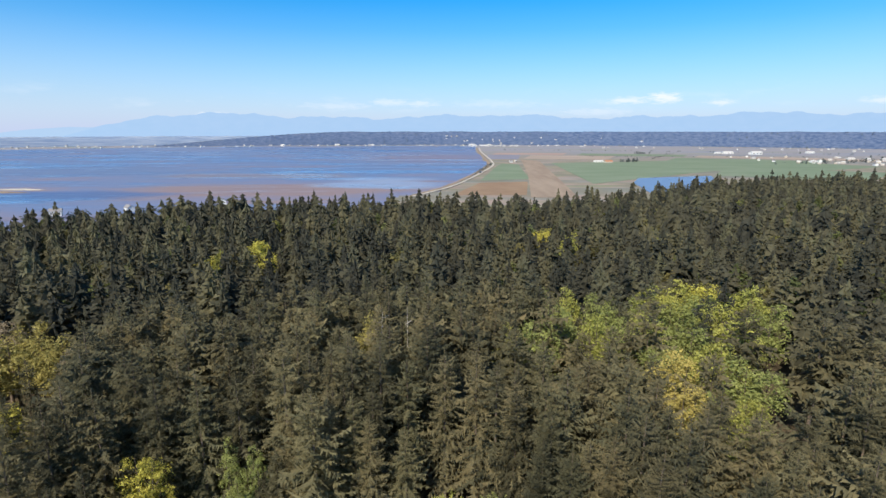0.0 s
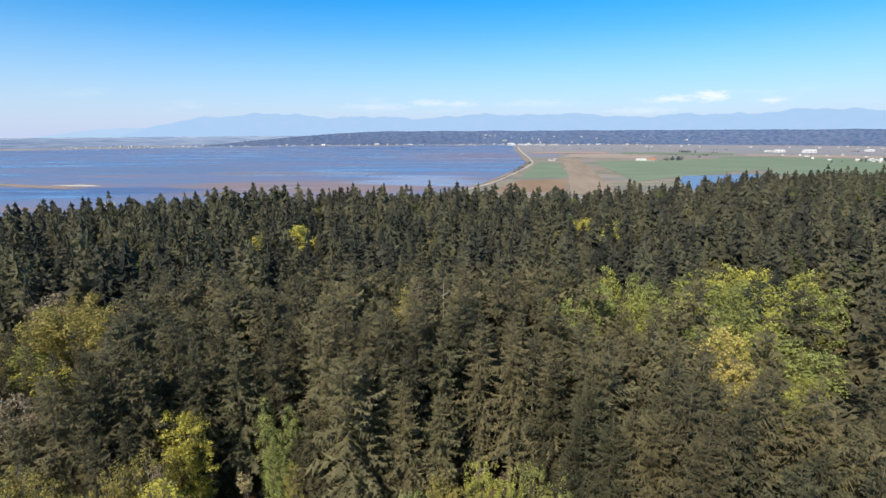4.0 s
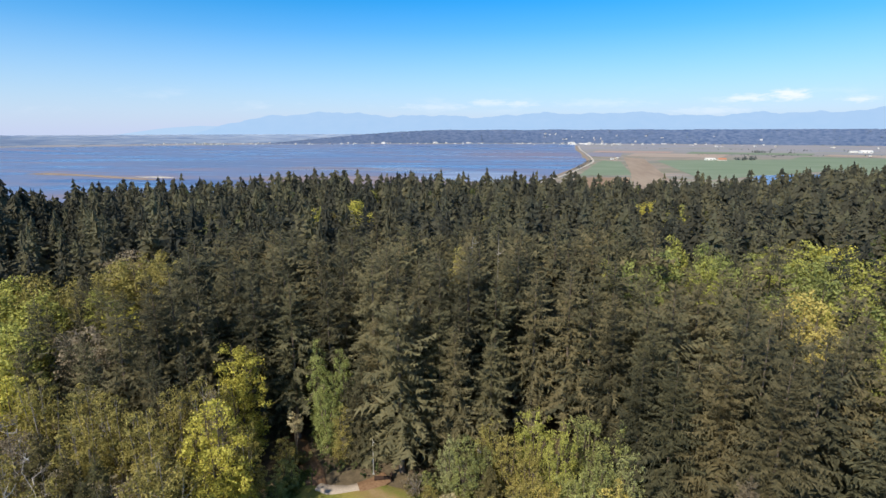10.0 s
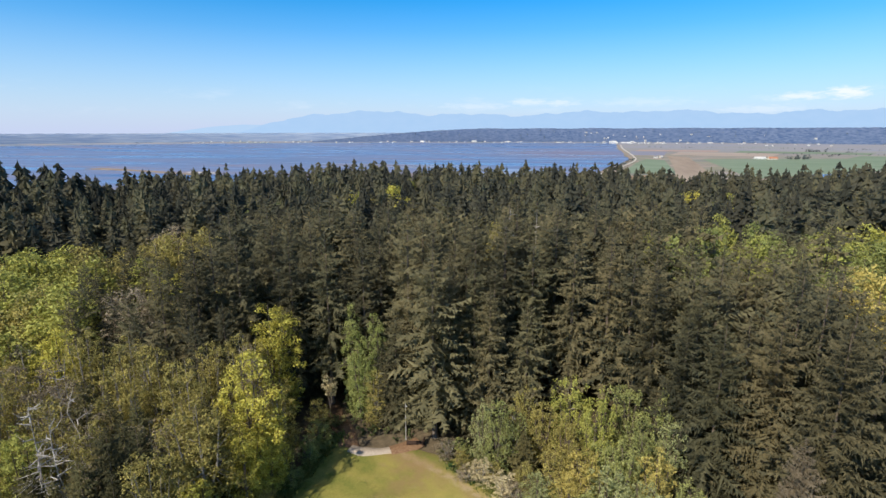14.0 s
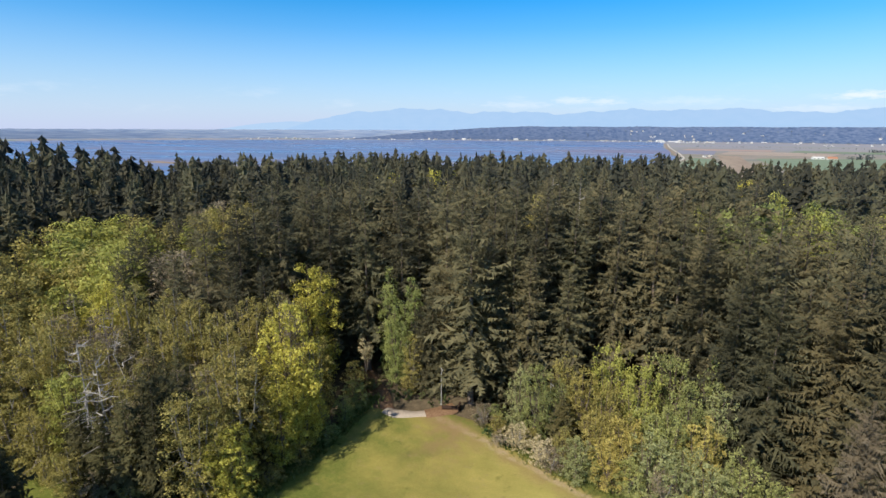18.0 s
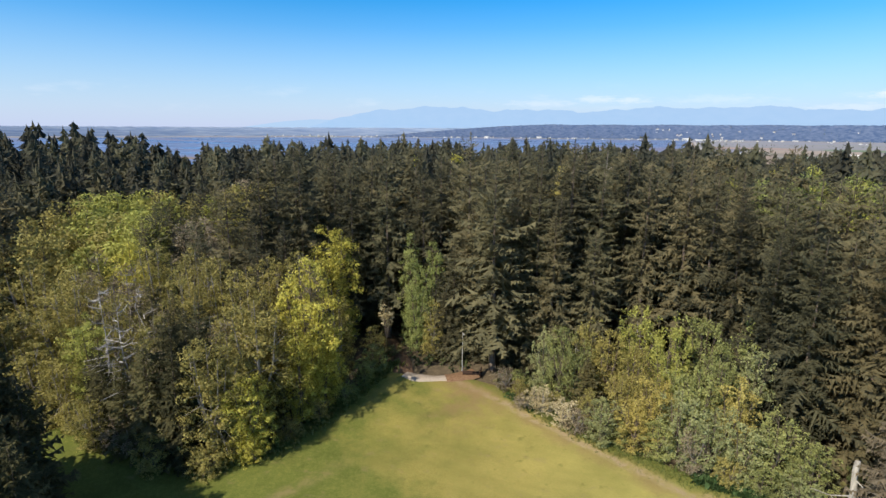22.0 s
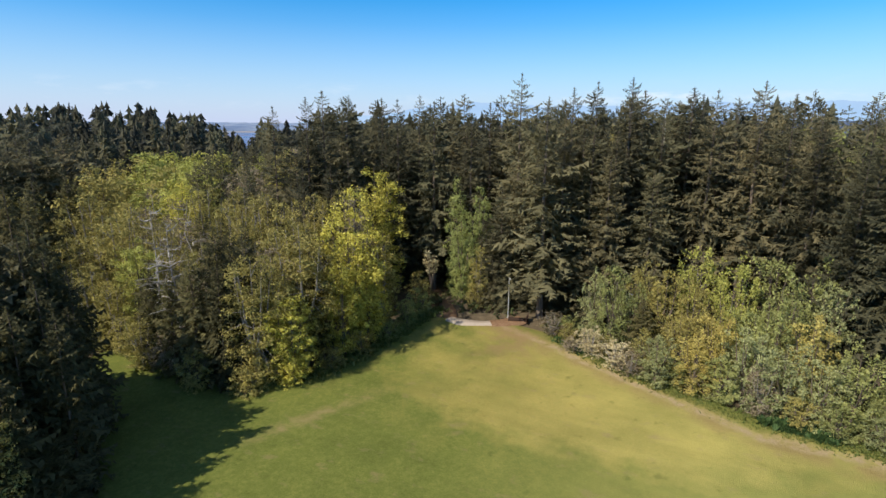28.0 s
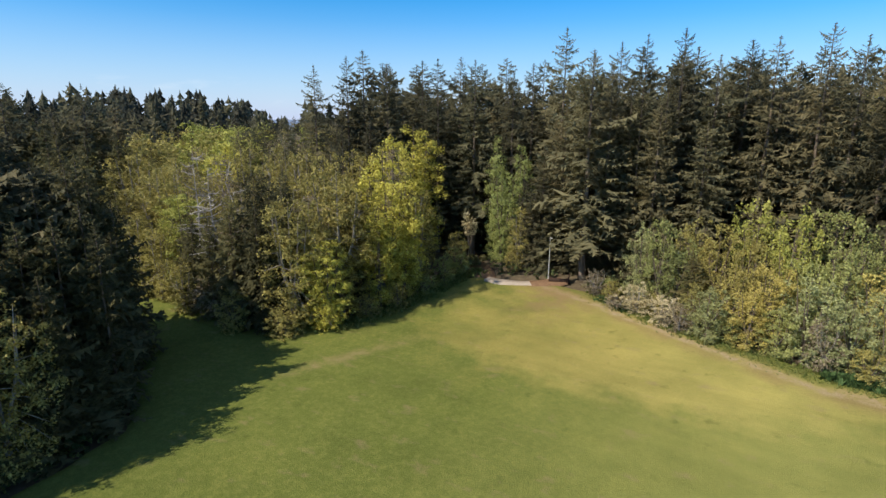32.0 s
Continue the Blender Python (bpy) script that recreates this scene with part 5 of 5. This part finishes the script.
def grove_stuff(name, tint, n, az0, az1, r0, r1, label):
    """Broadleaved crowns among the far firs, too many to count."""
    q = leafy(np.random.default_rng(500), 30, 5.2, 44, 12, 0.75, low=0.4, stems=4, clump=0.25)[0]
    vs, ts = [], []
    for _ in range(n):
        a, r = radians(rng.uniform(az0, az1)), math.sqrt(rng.uniform(r0 ** 2, r1 ** 2))
        x, y, g, k = r * math.sin(a), r * math.cos(a), rng.uniform(0, 6.28), rng.uniform(0.7, 1.25)
        h = rng.uniform(0.92, 1.12)
        vs.append(np.column_stack([(q[:, 0] * math.cos(g) - q[:, 1] * math.sin(g)) * k + x, (q[:, 0] * math.sin(g) + q[:, 1] * math.cos(g)) * k + y, q[:, 2] * h + float(ground_z(x, y))]))
        ts.append(np.full(len(q), rng.uniform()))
    v = np.concatenate(vs)
    return tagged(new(name, mesh_from(name, v, np.arange(len(v)).reshape(-1, 3), M_LEAF_FAR[tint], np.concatenate(ts))), label=label, category="forest", kind="stuff")


grove_stuff("forest_broadleaf", "olive", 100, -42, 42, 185, 470, "olive broadleaved crowns among the far firs")
grove_stuff("forest_alder", "green", 190, -40, 44, 190, 620, "soft green broadleaved crowns among the far firs")
grove_stuff("forest_maple", "lime", 9, -40, 42, 190, 560, "lime-green maple crowns among the far firs")


def undergrowth(name, poly, n, tints, size, label):
    """Low bushes and ferns under the trees, too many to count."""
    for tint in tints:
        q = leafy(np.random.default_rng(77), 2.4, 1.7, 10, 16, 0.27, low=-0.2)[0]
        lo, hi = poly.min(0), poly.max(0)
        x, y = rng.uniform(lo[0], hi[0], n * 3), rng.uniform(lo[1], hi[1], n * 3)
        ok = inside(x, y, poly) & ~inside(x, y, _me)
        vs, ts = [], []
        for px, py in list(zip(x[ok], y[ok]))[:n]:
            g, k = rng.uniform(0, 6.28), size * rng.uniform(0.5, 1.4)
            vs.append(np.column_stack([(q[:, 0] * math.cos(g) - q[:, 1] * math.sin(g)) * k + px, (q[:, 0] * math.sin(g) + q[:, 1] * math.cos(g)) * k + py, q[:, 2] * k + float(ground_z(px, py))]))
            ts.append(np.full(len(q), rng.uniform()))
        v = np.concatenate(vs)
        tagged(new(name, mesh_from(name, v, np.arange(len(v)).reshape(-1, 3), M_LEAF_FAR[tint], np.concatenate(ts))), label=label, category="undergrowth", kind="stuff")


undergrowth("undergrowth_glade", GLADE, 130, ("olive", "green"), 1.3, "low bushes and ferns under the broadleaved trees")
undergrowth("undergrowth_scrub", SCRUB, 90, ("olive", "green"), 1.0, "low bushes filling the scrub")
# added dark growth that makes the cast shade beside the meadow read darker
undergrowth("undergrowth_side", np.array([(-54, -4), (-43.5, 2), (-45.2, 14), (-46.6, 24), (-53, 28), (-64, 30), (-66, 16)]), 170, ("shade_fern",), 0.62, "dark ferns and low bushes added to deepen the shade beside the meadow")
undergrowth("undergrowth_edge", np.array([(-48, 84), (-20, 84), (-16, 98), (-30, 100), (-50, 100)]), 40, ("green",), 0.8, "low bushes under the firs at the path's end")


# ---- things at the head of the meadow ----
def lamp_post(x, y, h, label):
    root = new("lamp_post")
    tagged(root, label, "lamp post")
    bm = bmesh.new()
    bmesh.ops.create_cone(bm, cap_ends=True, segments=12, radius1=0.11, radius2=0.06, depth=h, matrix=Matrix.Translation((0, 0, h / 2)))
    part("pole", bm_mesh("pole", bm, M_STEEL), root)
    bm = bmesh.new()
    bmesh.ops.create_cone(bm, cap_ends=True, segments=12, radius1=0.2, radius2=0.15, depth=0.35, matrix=Matrix.Translation((0, 0, 0.12)))
    part("base", bm_mesh("base", bm, M_STEEL), root)
    bm = bmesh.new()
    bmesh.ops.create_cone(bm, cap_ends=True, segments=10, radius1=0.045, radius2=0.035, depth=0.9, matrix=Matrix.Translation((0.42, 0, h - 0.05)) @ Euler((0, radians(82), 0)).to_matrix().to_4x4())
    part("arm", bm_mesh("arm", bm, M_STEEL), root)
    bm = bmesh.new()
    bmesh.ops.create_cube(bm, size=1, matrix=Matrix.Translation((0.95, 0, h)) @ Matrix.Diagonal((0.62, 0.24, 0.13, 1)))
    bmesh.ops.bevel(bm, geom=bm.edges[:], offset=0.04, segments=2, affect="EDGES")
    head = part("head", bm_mesh("head", bm, M_STEEL), root)
    bm = bmesh.new()
    bmesh.ops.create_cube(bm, size=1, matrix=Matrix.Translation((0.98, 0, h - 0.075)) @ Matrix.Diagonal((0.4, 0.17, 0.03, 1)))
    part("lens", bm_mesh("lens", bm, M_WHITE), head)
    root.matrix_basis = Matrix.Translation((x, y, float(ground_z(x, y)) - 0.05)) @ Euler((0, 0, radians(-60))).to_matrix().to_4x4()
    return root


lamp_post(-28.6, 85.4, 7.4, "white metal lamp post beside the gravel path")
lamp_post(-8.9, 85.9, 7.6, "thin pale lamp post among the bushes")


def dead_tree(x, y, h, seed, label, forks=14, girth=0.0):
    """A bare grey trunk with broken limbs."""
    rg = np.random.default_rng(seed)
    out, p, r = [], np.array([0, 0, -0.4]), girth or 0.08 + h * 0.0042
    for k in range(1, 7):
        q = np.array([rg.normal(0, 0.05 if girth else 0.3), rg.normal(0, 0.05 if girth else 0.3), h * k / 6])
        r2 = girth * (1 - k / 22) if girth else (0.08 + h * 0.0042) * (1 - k / 6.8)
        out.append(prism(p, q, r, r2, 7))
        p, r = q, r2
    trunk = mesh_from("dead_trunk", *join(out), M_DEAD)
    limbs = []
    for k in range(forks):
        z, a = h * rg.uniform(0.35, 0.97), rg.uniform(0, 6.28)
        l = rg.uniform(1.6, 5.2) * (1.2 - z / h) + 0.6
        b = np.array([0, 0, z])
        m = b + np.array([math.cos(a) * l * 0.6, math.sin(a) * l * 0.6, l * rg.uniform(-0.2, 0.3)])
        e = m + np.array([math.cos(a + rg.normal(0, 0.4)) * l * 0.6, math.sin(a + rg.normal(0, 0.4)) * l * 0.6, l * rg.uniform(-0.1, 0.45)])
        limb = [prism(b, m, 0.095, 0.06, 5), prism(m, e, 0.06, 0.02, 4)]
        for _ in range(3):
            e2 = m + rg.normal(0, 0.5, 3) * l * 0.6
            limb.append(prism(m, e2, 0.03, 0.01, 3))
        limbs.append(mesh_from("dead_limb", *join(limb), M_DEAD))
    return tree_thing("dead_tree", [("trunk", trunk)] + [("limb", q) for q in limbs], stand(x, y, rg.uniform(0, 6)), label, "dead tree", "dead trees")


dead_tree(-68.6, 48.6, 23.0, 1, "bare grey dead tree beside the glade", 30)
dead_tree(-64.0, 47.5, 21.2, 2, "bare grey dead tree beside the glade", 26)
dead_tree(-69.5, 55.7, 21.5, 3, "bare grey dead tree among young leaves", 12)
dead_tree(-80.0, 63.0, 21.5, 4, "bare grey dead tree among young leaves", 12)
dead_tree(-14.6, 121.0, 39.5, 5, "tall grey dead fir standing in the forest", 26)
dead_tree(-9.0, 128.0, 38.5, 6, "tall grey dead fir standing in the forest", 20)
dead_tree(0.4, 95.0, 10.5, 7, "broken pale snag behind the bushes", 3)
dead_tree(24.4, 66.4, 8.2, 8, "thick broken pale trunk at the meadow's corner", 2, 0.42)


def root_plate():
    """An uprooted stump, dark with soil, at the end of the path."""
    rg = np.random.default_rng(3)
    root = new("fallen_stump")
    tagged(root, "dark uprooted stump lying beside the dirt bank", "stump")
    limb = [prism((-1.6, 0, 0.45), (1.5, 0.2, 0.4), 0.42, 0.34, 9)]
    part("log", mesh_from("stump_log", *join(limb), M_DARKWOOD), root)
    roots = []
    for k in range(16):
        a = k * 0.4 + rg.uniform(-0.2, 0.2)
        l = rg.uniform(0.7, 1.5)
        roots.append(prism((1.4, 0.2, 0.5), (1.4 + rg.uniform(-0.2, 0.6), 0.2 + math.cos(a) * l, max(0.05, 0.6 + math.sin(a) * l)), 0.2, 0.04, 5))
    part("roots", mesh_from("stump_roots", *join(roots), M_DARKWOOD), root)
    root.matrix_basis = Matrix.Translation((-26.3, 83.8, float(ground_z(-26.3, 83.8)) + 0.2)) @ Euler((0, 0, 0.2)).to_matrix().to_4x4()


root_plate()


def verge(name, points, width, n, material, label, height=0.45):
    """Rough grass and weeds along an edge."""
    p = np.array(points, float)
    seg = np.concatenate([[0], np.cumsum(np.hypot(*np.diff(p, axis=0).T))])
    u = rng.uniform(0, seg[-1], n)
    x = np.interp(u, seg, p[:, 0]) + rng.normal(0, width, n)
    y = np.interp(u, seg, p[:, 1]) + rng.normal(0, width, n)
    z = ground_z(x, y) + 0.1
    h = height * rng.uniform(0.4, 1.5, n)
    vs = []
    for k in range(4):
        a = rng.uniform(0, 6.28, n)
        dx, dy = np.cos(a), np.sin(a)
        w = h * 0.35
        vs.append(np.stack([np.stack([x - dx * w, y - dy * w, z], -1), np.stack([x + dx * w, y + dy * w, z], -1), np.stack([x + dy * h * 0.5, y - dx * h * 0.5, z + h], -1)], 1).reshape(-1, 3))
    v = np.concatenate(vs)
    return tagged(new(name, mesh_from(name, v, np.arange(len(v)).reshape(-1, 3), material)), label=label, category="grass", kind="stuff")


M_WEED = foliage("verge_weeds", (0.09, 0.12, 0.03), (0.16, 0.19, 0.05), (0.28, 0.26, 0.09), thin=0.3, spread=0.2)
verge("weeds_track", [(-20, 81), (-11, 75.6), (-2.5, 71.2), (6.5, 68), (14, 67), (30, 66.4)], 0.9, 9000, M_WEED, "rough green weeds along the bushes", 0.26)
verge("weeds_glade", [(-52, 46), (-46, 54), (-43, 66), (-42, 79), (-41, 84)], 0.8, 2200, M_WEED, "rough green weeds under the trees", 0.5)
M_FERN = foliage("fern_fronds", (0.03, 0.062, 0.022), (0.058, 0.108, 0.036), (0.095, 0.16, 0.058), thin=0.3, spread=0.2)
verge("ferns_scrub", [(9, 68.2), (12, 67.6), (16, 67.0)], 0.45, 420, M_FERN, "dark emerald ferns at the foot of the bushes", 0.7)
verge("ferns_corner", [(-18.5, 79.6), (-15.5, 77.8), (-13.5, 76.4)], 0.4, 160, M_FERN, "dark emerald ferns at the foot of the bushes", 0.6)
verge("weeds_side", [(-46.5, 2), (-47, 12), (-48.5, 22)], 1.0, 1400, M_WEED, "rough green weeds along the shaded side", 0.26)

# ---- farms and houses on the plain ----
def house(name, w, d, h, roof_h, wall, top, label, windows=True):
    root = new(name)
    tagged(root, label, "house" if name == "house" else "barn", "buildings on the plain")
    bm = bmesh.new()
    pts = [(-w / 2, -d / 2, 0), (w / 2, -d / 2, 0), (w / 2, d / 2, 0), (-w / 2, d / 2, 0), (-w / 2, -d / 2, h), (w / 2, -d / 2, h), (w / 2, d / 2, h), (-w / 2, d / 2, h), (-w / 2, 0, h + roof_h), (w / 2, 0, h + roof_h)]
    v = [bm.verts.new(q) for q in pts]
    for f in ((0, 1, 5, 4), (2, 3, 7, 6), (1, 2, 6, 9, 5), (3, 0, 4, 8, 7)):
        bm.faces.new([v[i] for i in f])
    part("wall", bm_mesh("wall", bm, wall), root)
    bm = bmesh.new()
    o, k = 0.6, roof_h / (d / 2)
    prof = [(-d / 2 - o, h - o * k), (0, h + roof_h), (d / 2 + o, h - o * k)]
    a = [bm.verts.new((sx * (w / 2 + o), y, z + t)) for sx in (-1, 1) for t in (0.05, 0.35) for y, z in prof]
    for f in ((3, 4, 10, 9), (4, 5, 11, 10), (0, 6, 7, 1), (1, 7, 8, 2), (0, 3, 9, 6), (2, 8, 11, 5), (0, 1, 4, 3), (1, 2, 5, 4), (6, 9, 10, 7), (7, 10, 11, 8)):
        bm.faces.new([a[i] for i in f])
    bmesh.ops.recalc_face_normals(bm, faces=bm.faces)
    part("roof", bm_mesh("roof", bm, top), root)
    if windows:
        for k2 in range(3):
            bm = bmesh.new()
            bmesh.ops.create_cube(bm, size=1, matrix=Matrix.Translation((-w / 2 + w * (k2 + 0.5) / 3, -d / 2 - 0.03, h * 0.55)) @ Matrix.Diagonal((w * 0.14, 0.08, h * 0.3, 1)))
            part("window", bm_mesh("window", bm, M_GLASS), root)
    return root


def on_plain(x, y, turn=0.0, size=1.0, extra=0.0):
    return Matrix.Translation((x, y, float(low_ground(math.hypot(x, y))) + extra)) @ Matrix.Rotation(turn, 4, "Z") @ Matrix.Diagonal((size, size, size, 1))


barn_red = house("barn", 34, 16, 6, 6, M_WALL, M_ROOF_RED, "long barn with a rust-red roof")
barn_red.matrix_basis = on_plain(735, 2380, 0.2)
barn_white = house("barn", 40, 16, 6, 4, M_WHITE, M_ROOF, "long white barn with a pale metal roof")
barn_white.matrix_basis = on_plain(700, 2415, 0.1)
house_white = house("house", 14, 10, 6, 3.5, M_WHITE, M_ROOF_GREY, "white house with a grey roof")
house_white.matrix_basis = on_plain(307, 2420, 0.3)
house_cream = house("house", 13, 10, 6, 3, M_WALL, M_ROOF, "cream house with a pale roof")
house_cream.matrix_basis = on_plain(330, 2440, 0.8)
for x, y, a, k in ((1740, 3290, 0.1, 1.5), (1868, 3215, 0.2, 1.8), (1700, 3330, 0.2, 1.0), (2250, 3300, 0.1, 1.2), (1664, 2412, 0.1, 0.8), (1725, 2335, 0.4, 0.7), (2080, 2500, 0.1, 1.2), (2150, 2600, 0.3, 1.2), (2010, 2650, 0.1, 1.0)):
    copy_thing(barn_white, on_plain(x, y, a, k))
for x, y in ((-635, 861), (-415, 993), (-540, 905)):
    copy_thing(house_white, on_plain(x, y, rng.uniform(0, 3), 1.2, 4.0))
for k in range(26):
    x, y = rng.uniform(1450, 2150), rng.uniform(2150, 2900)
    copy_thing(house_white if k % 2 else house_cream, on_plain(x, y, rng.uniform(0, 3), rng.uniform(0.8, 1.3)))


def slope_z(az, r):
    """Height on the foot of the far ridge."""
    f = (r - 4520) / 60
    b = float(low_ground(4520)) - 3.0
    return max(float(low_ground(r)), b + (woods_profile(az) - b) * float(np.interp(f, (0, 0.35, 0.7, 1), (0.0, 0.5, 0.82, 1)))) if f > 0 else float(low_ground(r))


for k in range(170):
    band = k % 6
    if band < 3:
        az, r = rng.normal(4.5, 4.5), rng.uniform(4380, 4555)
    elif band == 3:
        az, r = rng.uniform(-40, -28), rng.uniform(4480, 4640)
    elif band == 4:
        az, r = rng.uniform(-27, -6), rng.uniform(4440, 4530)
    else:
        az, r = rng.uniform(12, 42), rng.uniform(4250, 4560)
    a = radians(az)
    m = Matrix.Translation((r * math.sin(a), r * math.cos(a), slope_z(az, r) - 0.5)) @ Matrix.Rotation(rng.uniform(-0.6, 0.6), 4, "Z") @ Matrix.Diagonal((*(rng.uniform(0.4, 1.2), 1.0, rng.uniform(0.5, 1.3)), 1))
    copy_thing((house_white, house_cream)[k % 5 == 0] if k % 14 else barn_white, m)


def hedge_stuff(name, n, spots_of, size, label):
    """Far hedges and clumps of trees: many small crowns in one mesh."""
    q = leafy(np.random.default_rng(7), 10, 5, 10, 8, 1.5, low=0.0)[0]
    vs, ts = [], []
    for _ in range(n):
        x, y = spots_of()
        k, g = size * rng.uniform(0.6, 1.5), rng.uniform(0, 6.28)
        az, r = math.degrees(math.atan2(x, y)), math.hypot(x, y)
        z = slope_z(az, r) if r > 4500 else float(low_ground(r))
        vs.append(np.column_stack([(q[:, 0] * math.cos(g) - q[:, 1] * math.sin(g)) * k + x, (q[:, 0] * math.sin(g) + q[:, 1] * math.cos(g)) * k + y, q[:, 2] * k * 0.9 + z - 0.5]))
        ts.append(np.full(len(q), rng.uniform()))
    v = np.concatenate(vs)
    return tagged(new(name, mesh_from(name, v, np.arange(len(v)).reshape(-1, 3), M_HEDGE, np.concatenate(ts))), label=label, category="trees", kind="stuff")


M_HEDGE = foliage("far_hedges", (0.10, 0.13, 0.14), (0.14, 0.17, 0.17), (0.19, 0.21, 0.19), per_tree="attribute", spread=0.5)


def in_line(x0, y0, x1, y1, loose):
    def place():
        k = rng.uniform()
        return x0 + (x1 - x0) * k + rng.normal(0, loose), y0 + (y1 - y0) * k + rng.normal(0, loose)
    return place


def in_arc(a0, a1, r0, r1):
    def place():
        a, r = radians(rng.uniform(a0, a1)), rng.uniform(r0, r1)
        return r * math.sin(a), r * math.cos(a)
    return place


hedge_stuff("hedge_farm", 14, in_line(800, 2440, 900, 2460, 8), 1.5, "dark clump of trees beside the barns")
hedge_stuff("hedge_east", 60, in_line(1500, 2250, 2300, 2700, 60), 1.3, "scattered dark trees round the eastern farms")
hedge_stuff("hedge_dike", 60, in_line(110, 1750, 205, 2300, 6), 0.55, "low brown scrub on the dike")
hedge_stuff("hedge_middle", 60, in_line(700, 2950, 2000, 2900, 12), 0.55, "far hedgerow across the fields")
hedge_stuff("hedge_lane", 40, in_line(1050, 2700, 1500, 3500, 10), 0.5, "far hedgerow along a lane")
hedge_stuff("hedge_plain", 90, in_arc(5, 42, 3880, 3950), 0.7, "far hedgerow across the plain")
hedge_stuff("hedge_clump", 14, in_line(1180, 3300, 1260, 3320, 10), 1.3, "dark clump of trees on the plain")
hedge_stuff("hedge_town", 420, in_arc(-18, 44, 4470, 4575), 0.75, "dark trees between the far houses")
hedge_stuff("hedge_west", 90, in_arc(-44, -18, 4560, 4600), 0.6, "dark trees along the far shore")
hedge_stuff("hedge_shore", 60, in_line(-700, 820, -380, 1010, 16), 0.9, "trees round the houses on the near shore")
